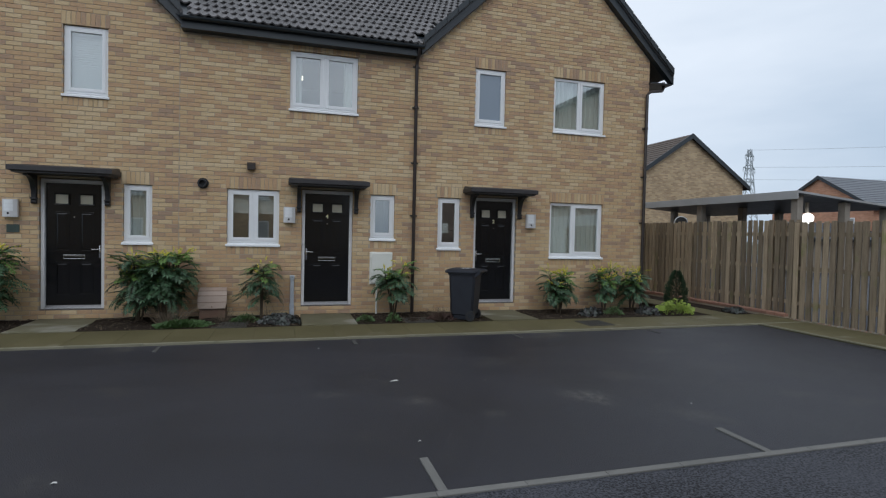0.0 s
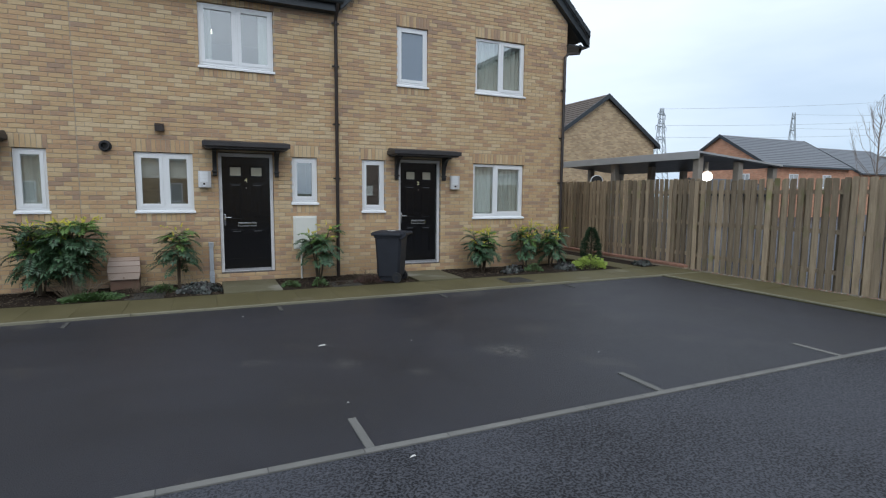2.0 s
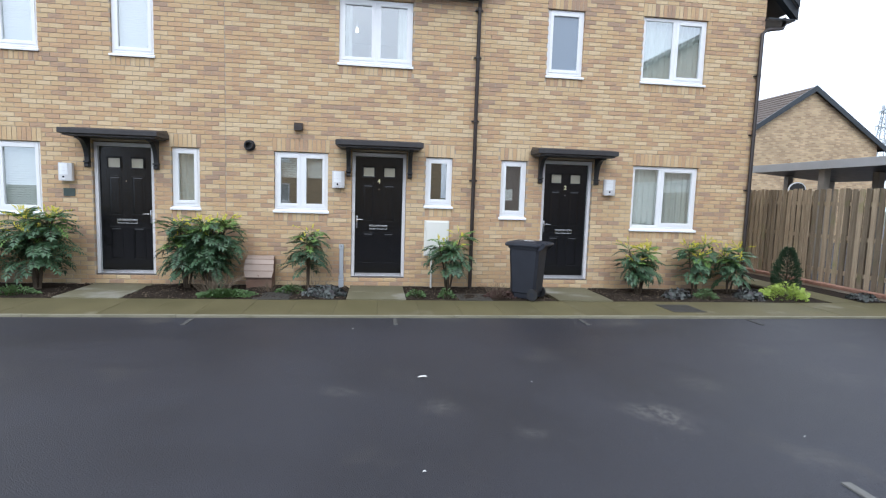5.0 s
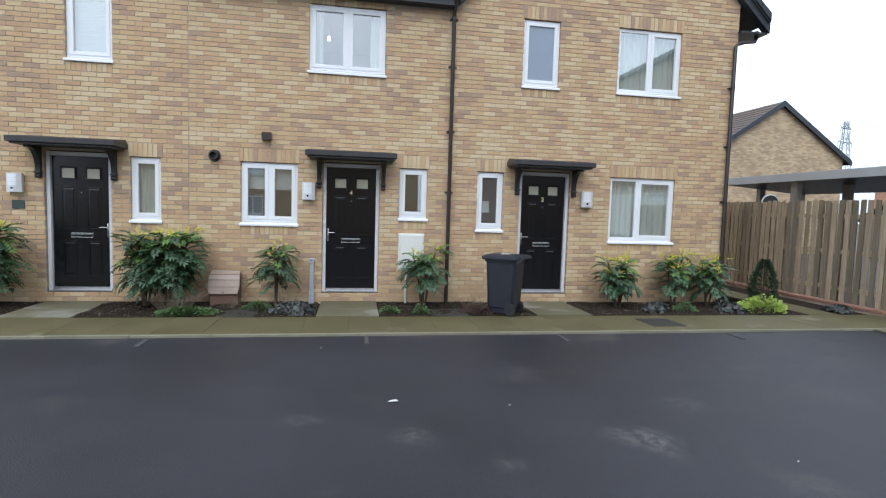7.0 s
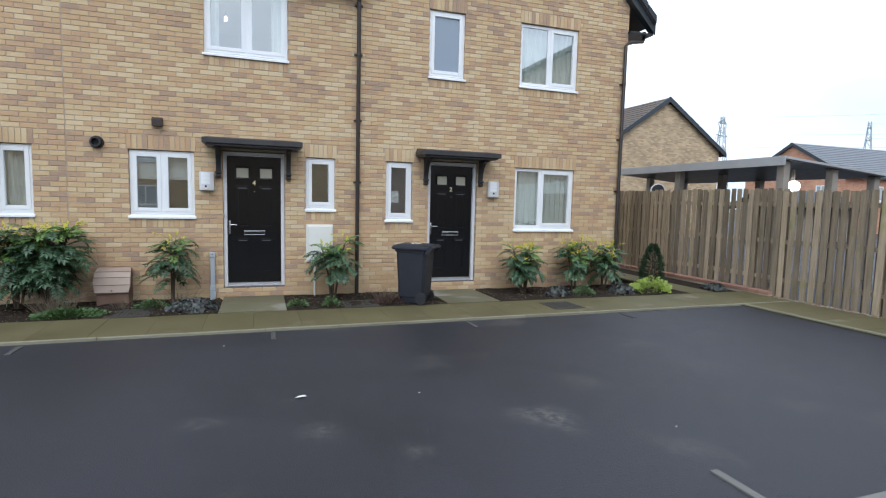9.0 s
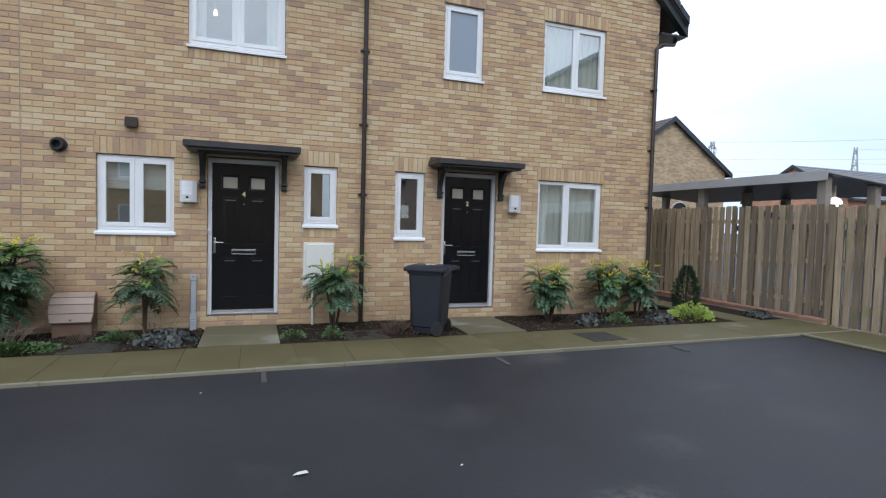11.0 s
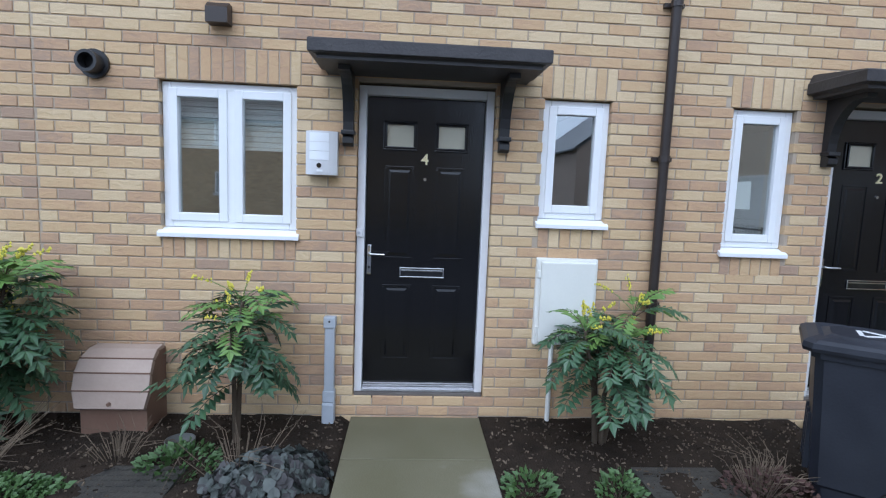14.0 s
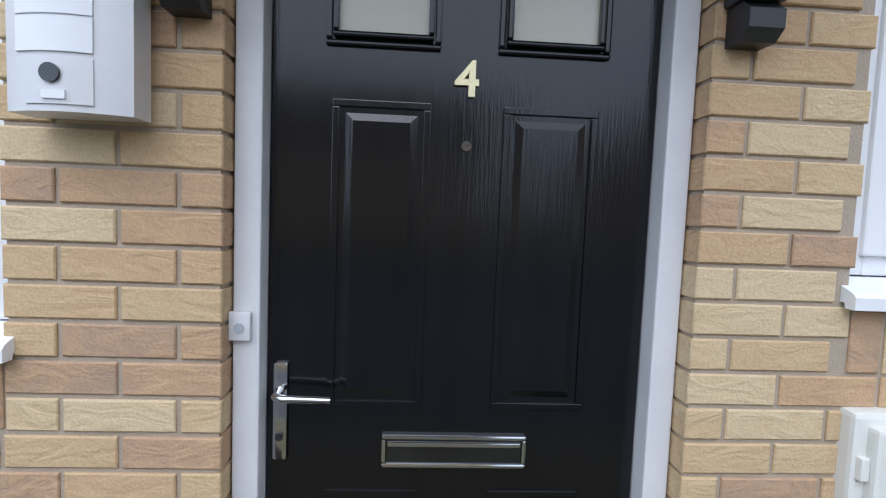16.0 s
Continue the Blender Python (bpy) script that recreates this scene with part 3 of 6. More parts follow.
# ---- windows ----
def make_window(name, x0, x1, z0, z1, mull, filling):
    win = anchor(name, (x0 + x1) / 2, 0.065, z0)
    tagged(win, {"half_blind": "white plastic casement window with half-lowered blinds", "clear": "narrow white plastic window with dark room behind",
                 "curtain": "white plastic window with pale drawn curtains", "side_curtains": "white plastic window with curtains at both sides",
                 "frosted": "white plastic bathroom window with frosted glass", "blind": "white plastic window with closed slatted blind"}[filling], "window", kind="structure")
    w, h, hw = x1 - x0, z1 - z0, (x1 - x0) / 2
    fr = Mesh()
    t = 0.055
    zs = 0.065                                    # the frame stands on the sill
    fr.box(-hw, -hw + t, -0.02, 0.05, zs, h - 0.004, UPVC, 0.006)
    fr.box(hw - t, hw, -0.02, 0.05, zs, h - 0.004, UPVC, 0.006)
    fr.box(-hw + t, hw - t, -0.02, 0.05, zs, zs + t, UPVC, 0.006)
    fr.box(-hw + t, hw - t, -0.02, 0.05, h - t - 0.004, h - 0.004, UPVC, 0.006)
    cells = [(-hw + t, hw - t)]
    if mull:
        mx = -hw + w * mull
        fr.box(mx - 0.035, mx + 0.035, -0.02, 0.05, zs + t, h - t, UPVC, 0.006)
        cells = [(-hw + t, mx - 0.035), (mx + 0.035, hw - t)]
    fr.ob("frame", win)
    for a, b in cells:
        if not (filling == "curtain" and a == cells[0][0] and mull):
            s = Mesh()
            k = 0.045
            y0 = -0.032
            s.box(a - 0.012, a + k, y0, 0.03, zs + t - 0.012, h - t + 0.012, UPVC, 0.006)
            s.box(b - k, b + 0.012, y0, 0.03, zs + t - 0.012, h - t + 0.012, UPVC, 0.006)
            s.box(a + k, b - k, y0, 0.03, zs + t - 0.012, zs + t + k, UPVC, 0.006)
            s.box(a + k, b - k, y0, 0.03, h - t - k, h - t + 0.012, UPVC, 0.006)
            s.ob("casement", win)
        p = Mesh()
        p.box(a, b, 0.0, 0.006, zs + t, h - t, FROST if filling == "frosted" else GLASS)
        pane = p.ob("pane", win)
        pane.visible_shadow = False
    s = Mesh()
    s.prism([(-0.098, 0.0), (-0.098, 0.026), (-0.09, 0.034), (-0.02, 0.062), (0.06, 0.062), (0.06, 0.012), (-0.07, 0.012), (-0.073, 0.0)], "x", -hw - 0.022, hw + 0.022, UPVC)
    sill = s.ob("sill", win)
    if filling in ("half_blind", "blind"):
        bl = Mesh()
        z, stop = h - t - 0.02, (h * 0.62 if filling == "half_blind" else zs + t)
        while z > stop:
            bl.box(-hw + t, hw - t, 0.075, 0.08, z - 0.034, z, BLIND, mx=Matrix.Identity(4))
            z -= 0.038
        bl.box(-hw + t, hw - t, 0.066, 0.09, z - 0.02, z, BLIND)
        bl.ob("blind", win)
    if filling in ("curtain", "side_curtains"):
        for a, b in ([(-hw, hw)] if filling == "curtain" else [(-hw, -hw + w * 0.17), (hw - w * 0.2, hw)]):
            cu = Mesh()
            k = max(10, int((b - a) / 0.016))
            pts = [(a + (b - a) * i / k, 0.10 + 0.022 * math.sin(i * 0.9 + a * 7) + 0.012 * math.sin(i * 0.37)) for i in range(k + 1)]
            vs = [(x, y, z) for z in (0.0, h) for x, y in pts]
            cu.add(vs, [(i, i + 1, i + k + 2, i + k + 1) for i in range(k)], CURTAIN)
            cu.ob("curtain", win, True)
    return win


for spec in WINDOWS:
    make_window(*spec)


nt = Mesh()
nt.add([(-0.075, 0.0, -0.1), (0.075, 0.004, -0.1), (0.072, 0.012, 0.11), (-0.07, 0.008, 0.10), (-0.075, 0.002, -0.1), (0.075, 0.006, -0.1), (0.072, 0.014, 0.11), (-0.07, 0.010, 0.10)], [(0, 1, 2, 3), (7, 6, 5, 4), (0, 4, 5, 1), (2, 6, 7, 3), (1, 5, 6, 2), (0, 3, 7, 4)], BLIND)
notice = nt.ob("paper_notice")
notice.location = (2.37, 0.085, 1.74)
tagged(notice, "small white paper sheet stuck inside the window", "paper")
pendant = anchor("pendant_lamp", -0.49, 1.6, 4.95)
tagged(pendant, "lit pendant bulb hanging from the bedroom ceiling", "lamp")
b = Mesh()
b.tube([(0, 0, 0.03), (0, 0, 5.11 - 4.95)], 0.006, BLIND, 6)
b.tube([(0, 0, 0.02), (0, 0, 0.07)], 0.018, BLIND, 10, 0.012)
b.ob("cord", pendant)
b = Mesh()
b.tube([(0, 0, -0.06), (0, 0, -0.04), (0, 0, 0.0), (0, 0, 0.02)], 0.03, glow_mat("bulb_glow", (1.0, 0.88, 0.66), 5.0), 12, 0.02)
b.ob("bulb", pendant)


# ---- doors ----
def text_mesh(body, size, m, depth=0.004):
    c = bpy.data.curves.new("numeral", "FONT")
    c.body, c.size, c.extrude, c.align_x, c.align_y, c.offset = body, size, depth, "CENTER", "CENTER", 0.002
    o = new("numeral", c)
    d = bpy.data.meshes.new_from_object(o.evaluated_get(bpy.context.evaluated_depsgraph_get()))
    bpy.data.objects.remove(o)
    d.materials.clear()
    d.materials.append(m)
    return d


def rim(b, x0, x1, z0, z1, y, w, lift, m):
    """A moulded rectangular bead standing proud of the door skin."""
    for a, c, d, e in ((x0, x1, z0, z0 + w), (x0, x1, z1 - w, z1), (x0, x0 + w, z0 + w, z1 - w), (x1 - w, x1, z0 + w, z1 - w)):
        b.box(a, c, y - lift, y + 0.004, d, e, m, min(w, lift) * 0.4)


def make_door(name, x, number, hand):
    door = anchor(name, x, 0.05, 0.2)
    tagged(door, "closed black panelled front door with pale frame" + (" and the number " + number if number else ""), "door", kind="structure")
    H = DOOR_Z1 - 0.2 - 0.012
    f = Mesh()
    hw = 0.474
    f.box(-hw, -hw + 0.055, 0, 0.07, 0, H, FRAME_W, 0.005)
    f.box(hw - 0.055, hw, 0, 0.07, 0, H, FRAME_W, 0.005)
    f.box(-hw + 0.055, hw - 0.055, 0, 0.07, H - 0.062, H, FRAME_W, 0.005)
    f.ob("frame", door)
    th = Mesh()
    th.box(-hw + 0.055, hw - 0.055, 0.0, 0.09, 0.0, 0.018, ALU, 0.003)
    for i in range(3):
        th.box(-hw + 0.06, hw - 0.06, 0.018 + 0.012 * i, 0.03 + 0.012 * i, 0.018 + 0.013 * i, 0.028 + 0.013 * i, ALU, 0.002)
    th.ob("threshold", door)
    s = Mesh()
    z1 = H - 0.066
    sw, y = 0.416, 0.055
    s.box(-sw, sw, y, y + 0.05, 0.06, z1, DOOR, 0.003)
    for sx in (-1, 1):
        xa, xb = sorted((sx * 0.078, sx * 0.288))
        rim(s, xa - 0.016, xb + 0.016, 1.764, 1.972, y, 0.013, 0.012, DOOR)      # bead round the glazing
        rim(s, xa, xb, 1.780, 1.956, y, 0.012, 0.022, DOOR)
        for za, zb in ((0.985, 1.655), (0.23, 0.795)):                            # sunk and raised panels
            rim(s, xa, xb, za, zb, y, 0.016, 0.006, DOOR)
            field = [(xa + 0.024, za + 0.024), (xb - 0.024, za + 0.024), (xb - 0.024, zb - 0.024), (xa + 0.024, zb - 0.024)]
            inner = [(xa + 0.044, za + 0.044), (xb - 0.044, za + 0.044), (xb - 0.044, zb - 0.044), (xa + 0.044, zb - 0.044)]
            s.add([(p, y + 0.001, q) for p, q in field] + [(p, y - 0.004, q) for p, q in inner], [(0, 1, 5, 4), (1, 2, 6, 5), (2, 3, 7, 6), (3, 0, 4, 7), (4, 5, 6, 7)], DOOR)
    s.ob("slab", door)
    for sx in (-1, 1):
        g = Mesh()
        xa, xb = sorted((sx * 0.09, sx * 0.276))
        g.box(xa, xb, y - 0.003, y + 0.001, 1.792, 1.944, FROST_D)
        g.ob("glazing", door)
    lb = Mesh()
    rim(lb, -0.163, 0.163, 0.85, 0.925, y, 0.010, 0.012, CHROME)
    # chrome flap: the dark surroundings it mirrors are put into its colour
    lb.box(-0.153, 0.153, y - 0.006, y, 0.858, 0.915, DARKCHROME, 0.002)
    lb.box(-0.15, 0.15, y - 0.011, y - 0.005, 0.898, 0.908, CHROME, 0.002)
    tagged(lb.ob("letterbox", door), "chrome letterbox flap")
    hd = Mesh()
    hx = hand * 0.386
    hd.box(hx - 0.016, hx + 0.016, y - 0.012, y, 0.865, 1.085, CHROME, 0.007)
    hd.tube([(hx, y - 0.01, 1.022), (hx, y - 0.05, 1.022), (hx - hand * 0.014, y - 0.058, 1.021), (hx - hand * 0.115, y - 0.056, 1.018)], 0.010, CHROME, 10, 0.008)
    hd.tube([(hx, y - 0.018, 0.92), (hx, y, 0.92)], 0.009, BLACKP, 10)
    tagged(hd.ob("handle", door, True), "chrome lever handle")
    sp = Mesh()
    sp.tube([(0, y - 0.008, 1.567), (0, y, 1.567)], 0.011, CHROME, 14)
    sp.ob("spyhole", door, True)
    if number:
        nm = new("numeral", text_mesh(number, 0.105, BRASS))
        nm.parent = door
        nm.matrix_local = pose(-0.004, y - 0.006, 1.705, 90, 0, 0)
        tagged(nm, "pale brass door number " + number)
    st = Mesh()
    st.box(-DOOR_W + 0.006, DOOR_W - 0.006, -0.03, 0.09, -0.036, -0.002, mat_step, 0.006)
    st.ob("sill", door)
    if name == "door_1":
        bp = Mesh()
        bp.box(-hw - 0.004, -hw + 0.04, -0.016, 0.0, 1.145, 1.205, FRAME_W, 0.004)
        bp.tube([(-hw + 0.018, -0.020, 1.173), (-hw + 0.018, -0.014, 1.173)], 0.010, GREYP, 14)
        tagged(bp.ob("doorbell", door, True), "small pale grey bell push")
    return door


mat_step = mat("step_stone", (0.085, 0.075, 0.068), (0.14, 0.125, 0.11), 5, 0.85, 0.3, 80)
for spec in DOORS:
    make_door(*spec)


def make_canopy(x):
    c = anchor("door_canopy", x, 0, 2.445)
    tagged(c, "black moulded door canopy on two curved brackets", "canopy", group="door canopies")
    r = Mesh()
    hw, dp = 0.73, 0.50
    # shallow hipped top over a moulded edge
    ring = lambda w, d, z: [(-w, 0.0, z), (-w, -d, z), (w, -d, z), (w, 0.0, z)]
    levels = [ring(hw - 0.05, dp - 0.04, 0.0), ring(hw - 0.05, dp - 0.04, 0.018), ring(hw - 0.03, dp - 0.025, 0.028), ring(hw - 0.004, dp - 0.003, 0.032), ring(hw, dp, 0.036), ring(hw, dp, 0.105), ring(hw - 0.008, dp - 0.008, 0.112), ring(hw - 0.03, 0.05, 0.168), ring(hw - 0.035, 0.02, 0.17)]
    vs = [p for lv in levels for p in lv]
    fs = [(i * 4 + k, i * 4 + (k + 1) % 4, i * 4 + 4 + (k + 1) % 4, i * 4 + 4 + k) for i in range(len(levels) - 1) for k in range(4)] + [(3, 2, 1, 0), tuple(range(len(vs) - 4, len(vs)))]
    r.add(vs, fs, CANOPY)
    r.ob("roof", c)
    for sx in (-1, 1):
        b = Mesh()
        xb = sx * 0.535
        curve = [(-0.29 + 0.24 * math.sin(a), -0.03 - 0.35 * (1 - math.cos(a))) for a in [math.pi / 2 * i / 8 for i in range(9)]]
        outline = [(0.0, 0.0), (-0.34, 0.0), (-0.34, -0.03)] + curve + [(-0.05, -0.40), (-0.075, -0.42), (-0.075, -0.455), (-0.05, -0.475), (0.0, -0.475)]
        b.prism(outline, "x", xb - 0.035, xb + 0.035, BLACKP)
        b.box(xb - 0.045, xb + 0.045, -0.085, 0.0, -0.40, -0.37, BLACKP, 0.006)
        b.ob("bracket", c)
    return c


canopy = make_canopy(0.0)
for x in (3.455, -4.23):
    copy_thing(canopy, pose(x, 0, 2.445))


# ---- roofs, fascias and gutters ----
rf = Mesh()
SL = 0.72                          # rise of the main roof
def roof_z(y):
    return 5.33 + SL * (y + 0.22)
rf.add([(-2.6, -0.2, 5.29), (1.8, -0.2, 5.29), (1.8 + 3.2, 4.5, roof_z(4.5) - 0.04), (-2.6 - 3.2, 4.5, roof_z(4.5) - 0.04)], [(0, 1, 2, 3)], FASCIA)
rf.add([(-8, 4.5, roof_z(4.5) - 0.04), (7, 4.5, roof_z(4.5) - 0.04), (7, 9.2, 5.2), (-8, 9.2, 5.2)], [(0, 1, 2, 3)], TILE_FAR)
rf.tube([(-4.5, 4.5, roof_z(4.5) + 0.02), (4.0, 4.5, roof_z(4.5) + 0.02)], 0.11, TILE, 10)
main_roof = rf.ob("roof_main")
tagged(main_roof, "dark grey interlocking concrete tile roof", "roof", kind="structure")

for gx in GABLES:
    g = Mesh()
    foot = 2.95
    for sx in (-1, 1):
        out = [(gx, APEX), (gx + sx * foot, APEX - PITCH * foot), (gx + sx * foot, APEX - PITCH * foot - 0.10), (gx, APEX - 0.13)]
        g.prism(out, "y", -0.16, 7.0, TILE)
    gr = g.ob("roof_gable")
    tagged(gr, "dark tiled gable roof with black verge", "roof", kind="structure")
    v = Mesh()
    for sx in (-1, 1):
        out = [(gx, APEX - 0.10), (gx + sx * (foot + 0.02), APEX - PITCH * (foot + 0.02) - 0.07), (gx + sx * (foot + 0.02), APEX - PITCH * (foot + 0.02) - 0.27), (gx, APEX - 0.36)]
        v.prism(out, "y", -0.13, -0.10, FASCIA)
        out2 = [(gx, APEX - 0.34), (gx + sx * foot, APEX - PITCH * foot - 0.25), (gx + sx * foot, APEX - PITCH * foot - 0.27), (gx, APEX - 0.36)]
        v.prism(out2, "y", -0.10, 0.01, FASCIA)
        for i in range(13):                                # dry verge caps
            q0, q1 = foot * i / 13, foot * (i + 0.94) / 13
            v.prism([(gx + sx * q0, APEX - PITCH * q0 + 0.035), (gx + sx * q1, APEX - PITCH * q1 + 0.05), (gx + sx * q1, APEX - PITCH * q1 - 0.09), (gx + sx * q0, APEX - PITCH * q0 - 0.09)], "y", -0.19, -0.135, FASCIA)
    if gx > 0:
        v.box(gx + foot - 0.55, gx + foot, -0.10, 0.6, APEX - PITCH * foot - 0.30, APEX - PITCH * foot - 0.27, FASCIA)
    v.ob("verge_trim", gr)

fb = Mesh()
fb.box(-2.55, 1.72, -0.2, -0.17, 5.09, 5.29, FASCIA)
fb.box(-2.55, 1.72, -0.17, 0.01, 5.09, 5.105, FASCIA)
tagged(fb.ob("fascia_trim"), "black eaves fascia board and soffit", "fascia", kind="structure")


gut = Mesh()
arc = [(-0.26 + 0.056 * math.cos(a), 5.27 - 0.056 * math.sin(a)) for a in [math.pi * i / 8 for i in range(9)]]
arc += [(-0.26 + 0.05 * math.cos(a), 5.27 - 0.05 * math.sin(a)) for a in [math.pi * i / 8 for i in range(8, -1, -1)]]
gut.prism(arc, "x", -2.55, 1.78, FASCIA)
tagged(gut.ob("gutter"), "black half-round plastic eaves gutter", "gutter")

dp = anchor("downpipe", 1.68, -0.06, 0)
tagged(dp, "dark brown plastic downpipe with brackets on brick wall", "downpipe", group="downpipes")
d = Mesh()
d.tube([(0, -0.18, 5.24), (0, -0.17, 5.15), (0, -0.02, 5.02), (0, 0, 4.94), (0, 0, 0.0)], 0.034, PIPE, 12)
d.ob("pipe", dp, True)
for z in (0.9, 1.95, 3.0, 4.1, 4.9):
    k = Mesh()
    k.tube([(0, 0, z), (0, 0, z + 0.045)], 0.041, PIPE, 12)
    k.box(-0.07, 0.07, 0.03, 0.06, z + 0.008, z + 0.036, PIPE)
    k.ob("bracket", dp)
dp2 = anchor("downpipe", 7.06, -0.06, 0)
tagged(dp2, "dark brown plastic downpipe with bent top", "downpipe", group="downpipes")
d = Mesh()
d.tube([(0.5, 0.1, 5.24), (0.5, 0.1, 5.1), (0.46, 0.08, 5.04), (0.08, 0.0, 4.96), (0.0, 0, 4.88), (0, 0, 0.0)], 0.034, PIPE, 12)
d.ob("pipe", dp2, True)
for z in (0.9, 1.95, 3.0, 4.1):
    k = Mesh()
    k.tube([(0, 0, z), (0, 0, z + 0.045)], 0.041, PIPE, 12)
    k.box(-0.07, 0.07, 0.03, 0.06, z + 0.008, z + 0.036, PIPE)
    k.ob("bracket", dp2)


# ---- wall fittings ----
def alarm(x, z):
    a = anchor("alarm_box", x, 0, z)
    tagged(a, "silver curved wall box with white panels and sensor", "alarm box", group="wall boxes by the doors")
    b = Mesh()
    bulge = lambda x: -0.085 - 0.030 * (1 - (x / 0.105) ** 2)
    xs = [-0.105 + 0.21 * i / 12 for i in range(13)]
    b.prism([(0.105, -0.025)] + [(x, bulge(x)) for x in reversed(xs)] + [(-0.105, -0.025)], "z", 0, 0.29, SILVER)
    b.box(-0.088, 0.088, -0.024, 0.0, 0.012, 0.278, SILVER)
    b.ob("cover", a, True)
    w = Mesh()
    for z0, z1 in ((0.098, 0.155), (0.159, 0.216), (0.220, 0.277)):
        ps_ = [-0.078 + 0.13 * i / 8 for i in range(9)]
        w.prism([(x, bulge(x) - 0.004) for x in ps_] + [(x, bulge(x) + 0.003) for x in reversed(ps_)], "z", z0, z1, UPVC)
    w.ob("panel", a, True)
    e = Mesh()
    ps_ = [-0.06 + 0.112 * i / 8 for i in range(9)]
    e.prism([(x, bulge(x) - 0.003) for x in ps_] + [(x, bulge(x) + 0.003) for x in reversed(ps_)], "z", 0.012, 0.088, SILVER)
    e.tube([(-0.012, -0.113, 0.062), (-0.012, -0.1235, 0.062)], 0.016, DARKCHROME, 16)
    e.box(-0.026, 0.012, -0.1215, -0.113, 0.02, 0.034, UPVC)
    e.ob("sensor", a, True)
    return a


al = alarm(-0.705, 1.768)
for x, z in ((4.24, 1.79), (-5.08, 1.74)):
    copy_thing(al, pose(x, 0, z))
pl = Mesh()
pl.box(-5.16, -4.98, -0.012, 0.0, 1.49, 1.62, mat("slate_plate", (0.03, 0.05, 0.045), (0.06, 0.08, 0.07), 9, 0.5), 0.003)
tagged(pl.ob("house_plate"), "small dark slate house plate on brick", "house plate")

mb = anchor("meter_box", 1.045, 0, 0.60)
tagged(mb, "cream white electricity meter box on the wall", "meter box")
b = Mesh()
b.box(-0.225, 0.225, -0.035, 0.04, 0, 0.64, METER, 0.012)
b.box(-0.195, 0.205, -0.062, -0.03, 0.03, 0.615, METER, 0.01)
b.ob("body", mb)
b = Mesh()
b.tube([(0.13, -0.068, 0.31), (0.13, -0.06, 0.31)], 0.012, BLACKP, 12)
b.ob("lock", mb)
for z in (0.09, 0.5):
    b = Mesh()
    b.box(-0.215, -0.195, -0.05, -0.03, z, z + 0.05, METER, 0.004)
    b.ob("hinge", mb)
b = Mesh()
b.tube([(-0.08, -0.02, 0.0), (-0.08, -0.02, -0.6)], 0.018, METER, 10)
b.ob("cable_duct", mb, True)

gb = anchor("gas_meter_box", -1.99, -0.02, 0.0)
tagged(gb, "brown ground gas meter box with faded sloping lid", "meter box")
b = Mesh()
b.prism([(0.0, 0.0), (0.0, 0.54), (-0.12, 0.54), (-0.24, 0.46), (-0.30, 0.22), (-0.28, 0.2), (-0.28, 0.0)], "x", -0.21, 0.21, BROWNP)
b.ob("body", gb)
b = Mesh()
prof = [(-0.05, 0.565), (-0.14, 0.56), (-0.23, 0.52), (-0.285, 0.44), (-0.315, 0.33), (-0.335, 0.22)]
for i in range(len(prof) - 1):
    (ya, za), (yb, zb) = prof[i], prof[i + 1]
    wa, wb_ = (0.215, 0.22, 0.232, 0.238, 0.24, 0.215)[i:i + 2]
    b.add([(-wa, ya, za), (wa, ya, za), (wb_, yb, zb), (-wb_, yb, zb), (-wa, ya + 0.03, za - 0.03), (wa, ya + 0.03, za - 0.03), (wb_, yb + 0.03, zb - 0.02), (-wb_, yb + 0.03, zb - 0.02)],
          [(0, 1, 2, 3), (7, 6, 5, 4), (0, 4, 5, 1), (3, 2, 6, 7), (0, 3, 7, 4), (1, 5, 6, 2)], BROWNL)
    if i in (1, 2, 3):
        b.box(-wb_, wb_, yb - 0.004, yb + 0.004, zb - 0.004, zb + 0.004, BROWNP)
b.tube([(0, -0.325, 0.25), (0, -0.345, 0.25)], 0.012, BROWNP, 10)
tagged(b.ob("lid", gb), "faded pinkish brown ribbed lid")

gp = anchor("grey_cable_duct", -0.64, 0, 0.0)
tagged(gp, "grey plastic cable duct standing on the wall", "duct")
b = Mesh()
b.box(-0.035, 0.035, -0.06, 0.0, 0.0, 0.70, GREYP, 0.01)
b.box(-0.042, 0.042, -0.07, 0.0, 0.70, 0.78, GREYP, 0.008)
b.box(-0.043, 0.043, -0.075, 0.0, 0.16, 0.24, GREYP, 0.008)
b.box(-0.043, 0.043, -0.10, 0.0, 0.0, 0.16, GREYP, 0.012)
b.tube([(0, -0.075, 0.75), (0, -0.07, 0.75)], 0.008, BLACKP, 8)
b.ob("duct", gp)

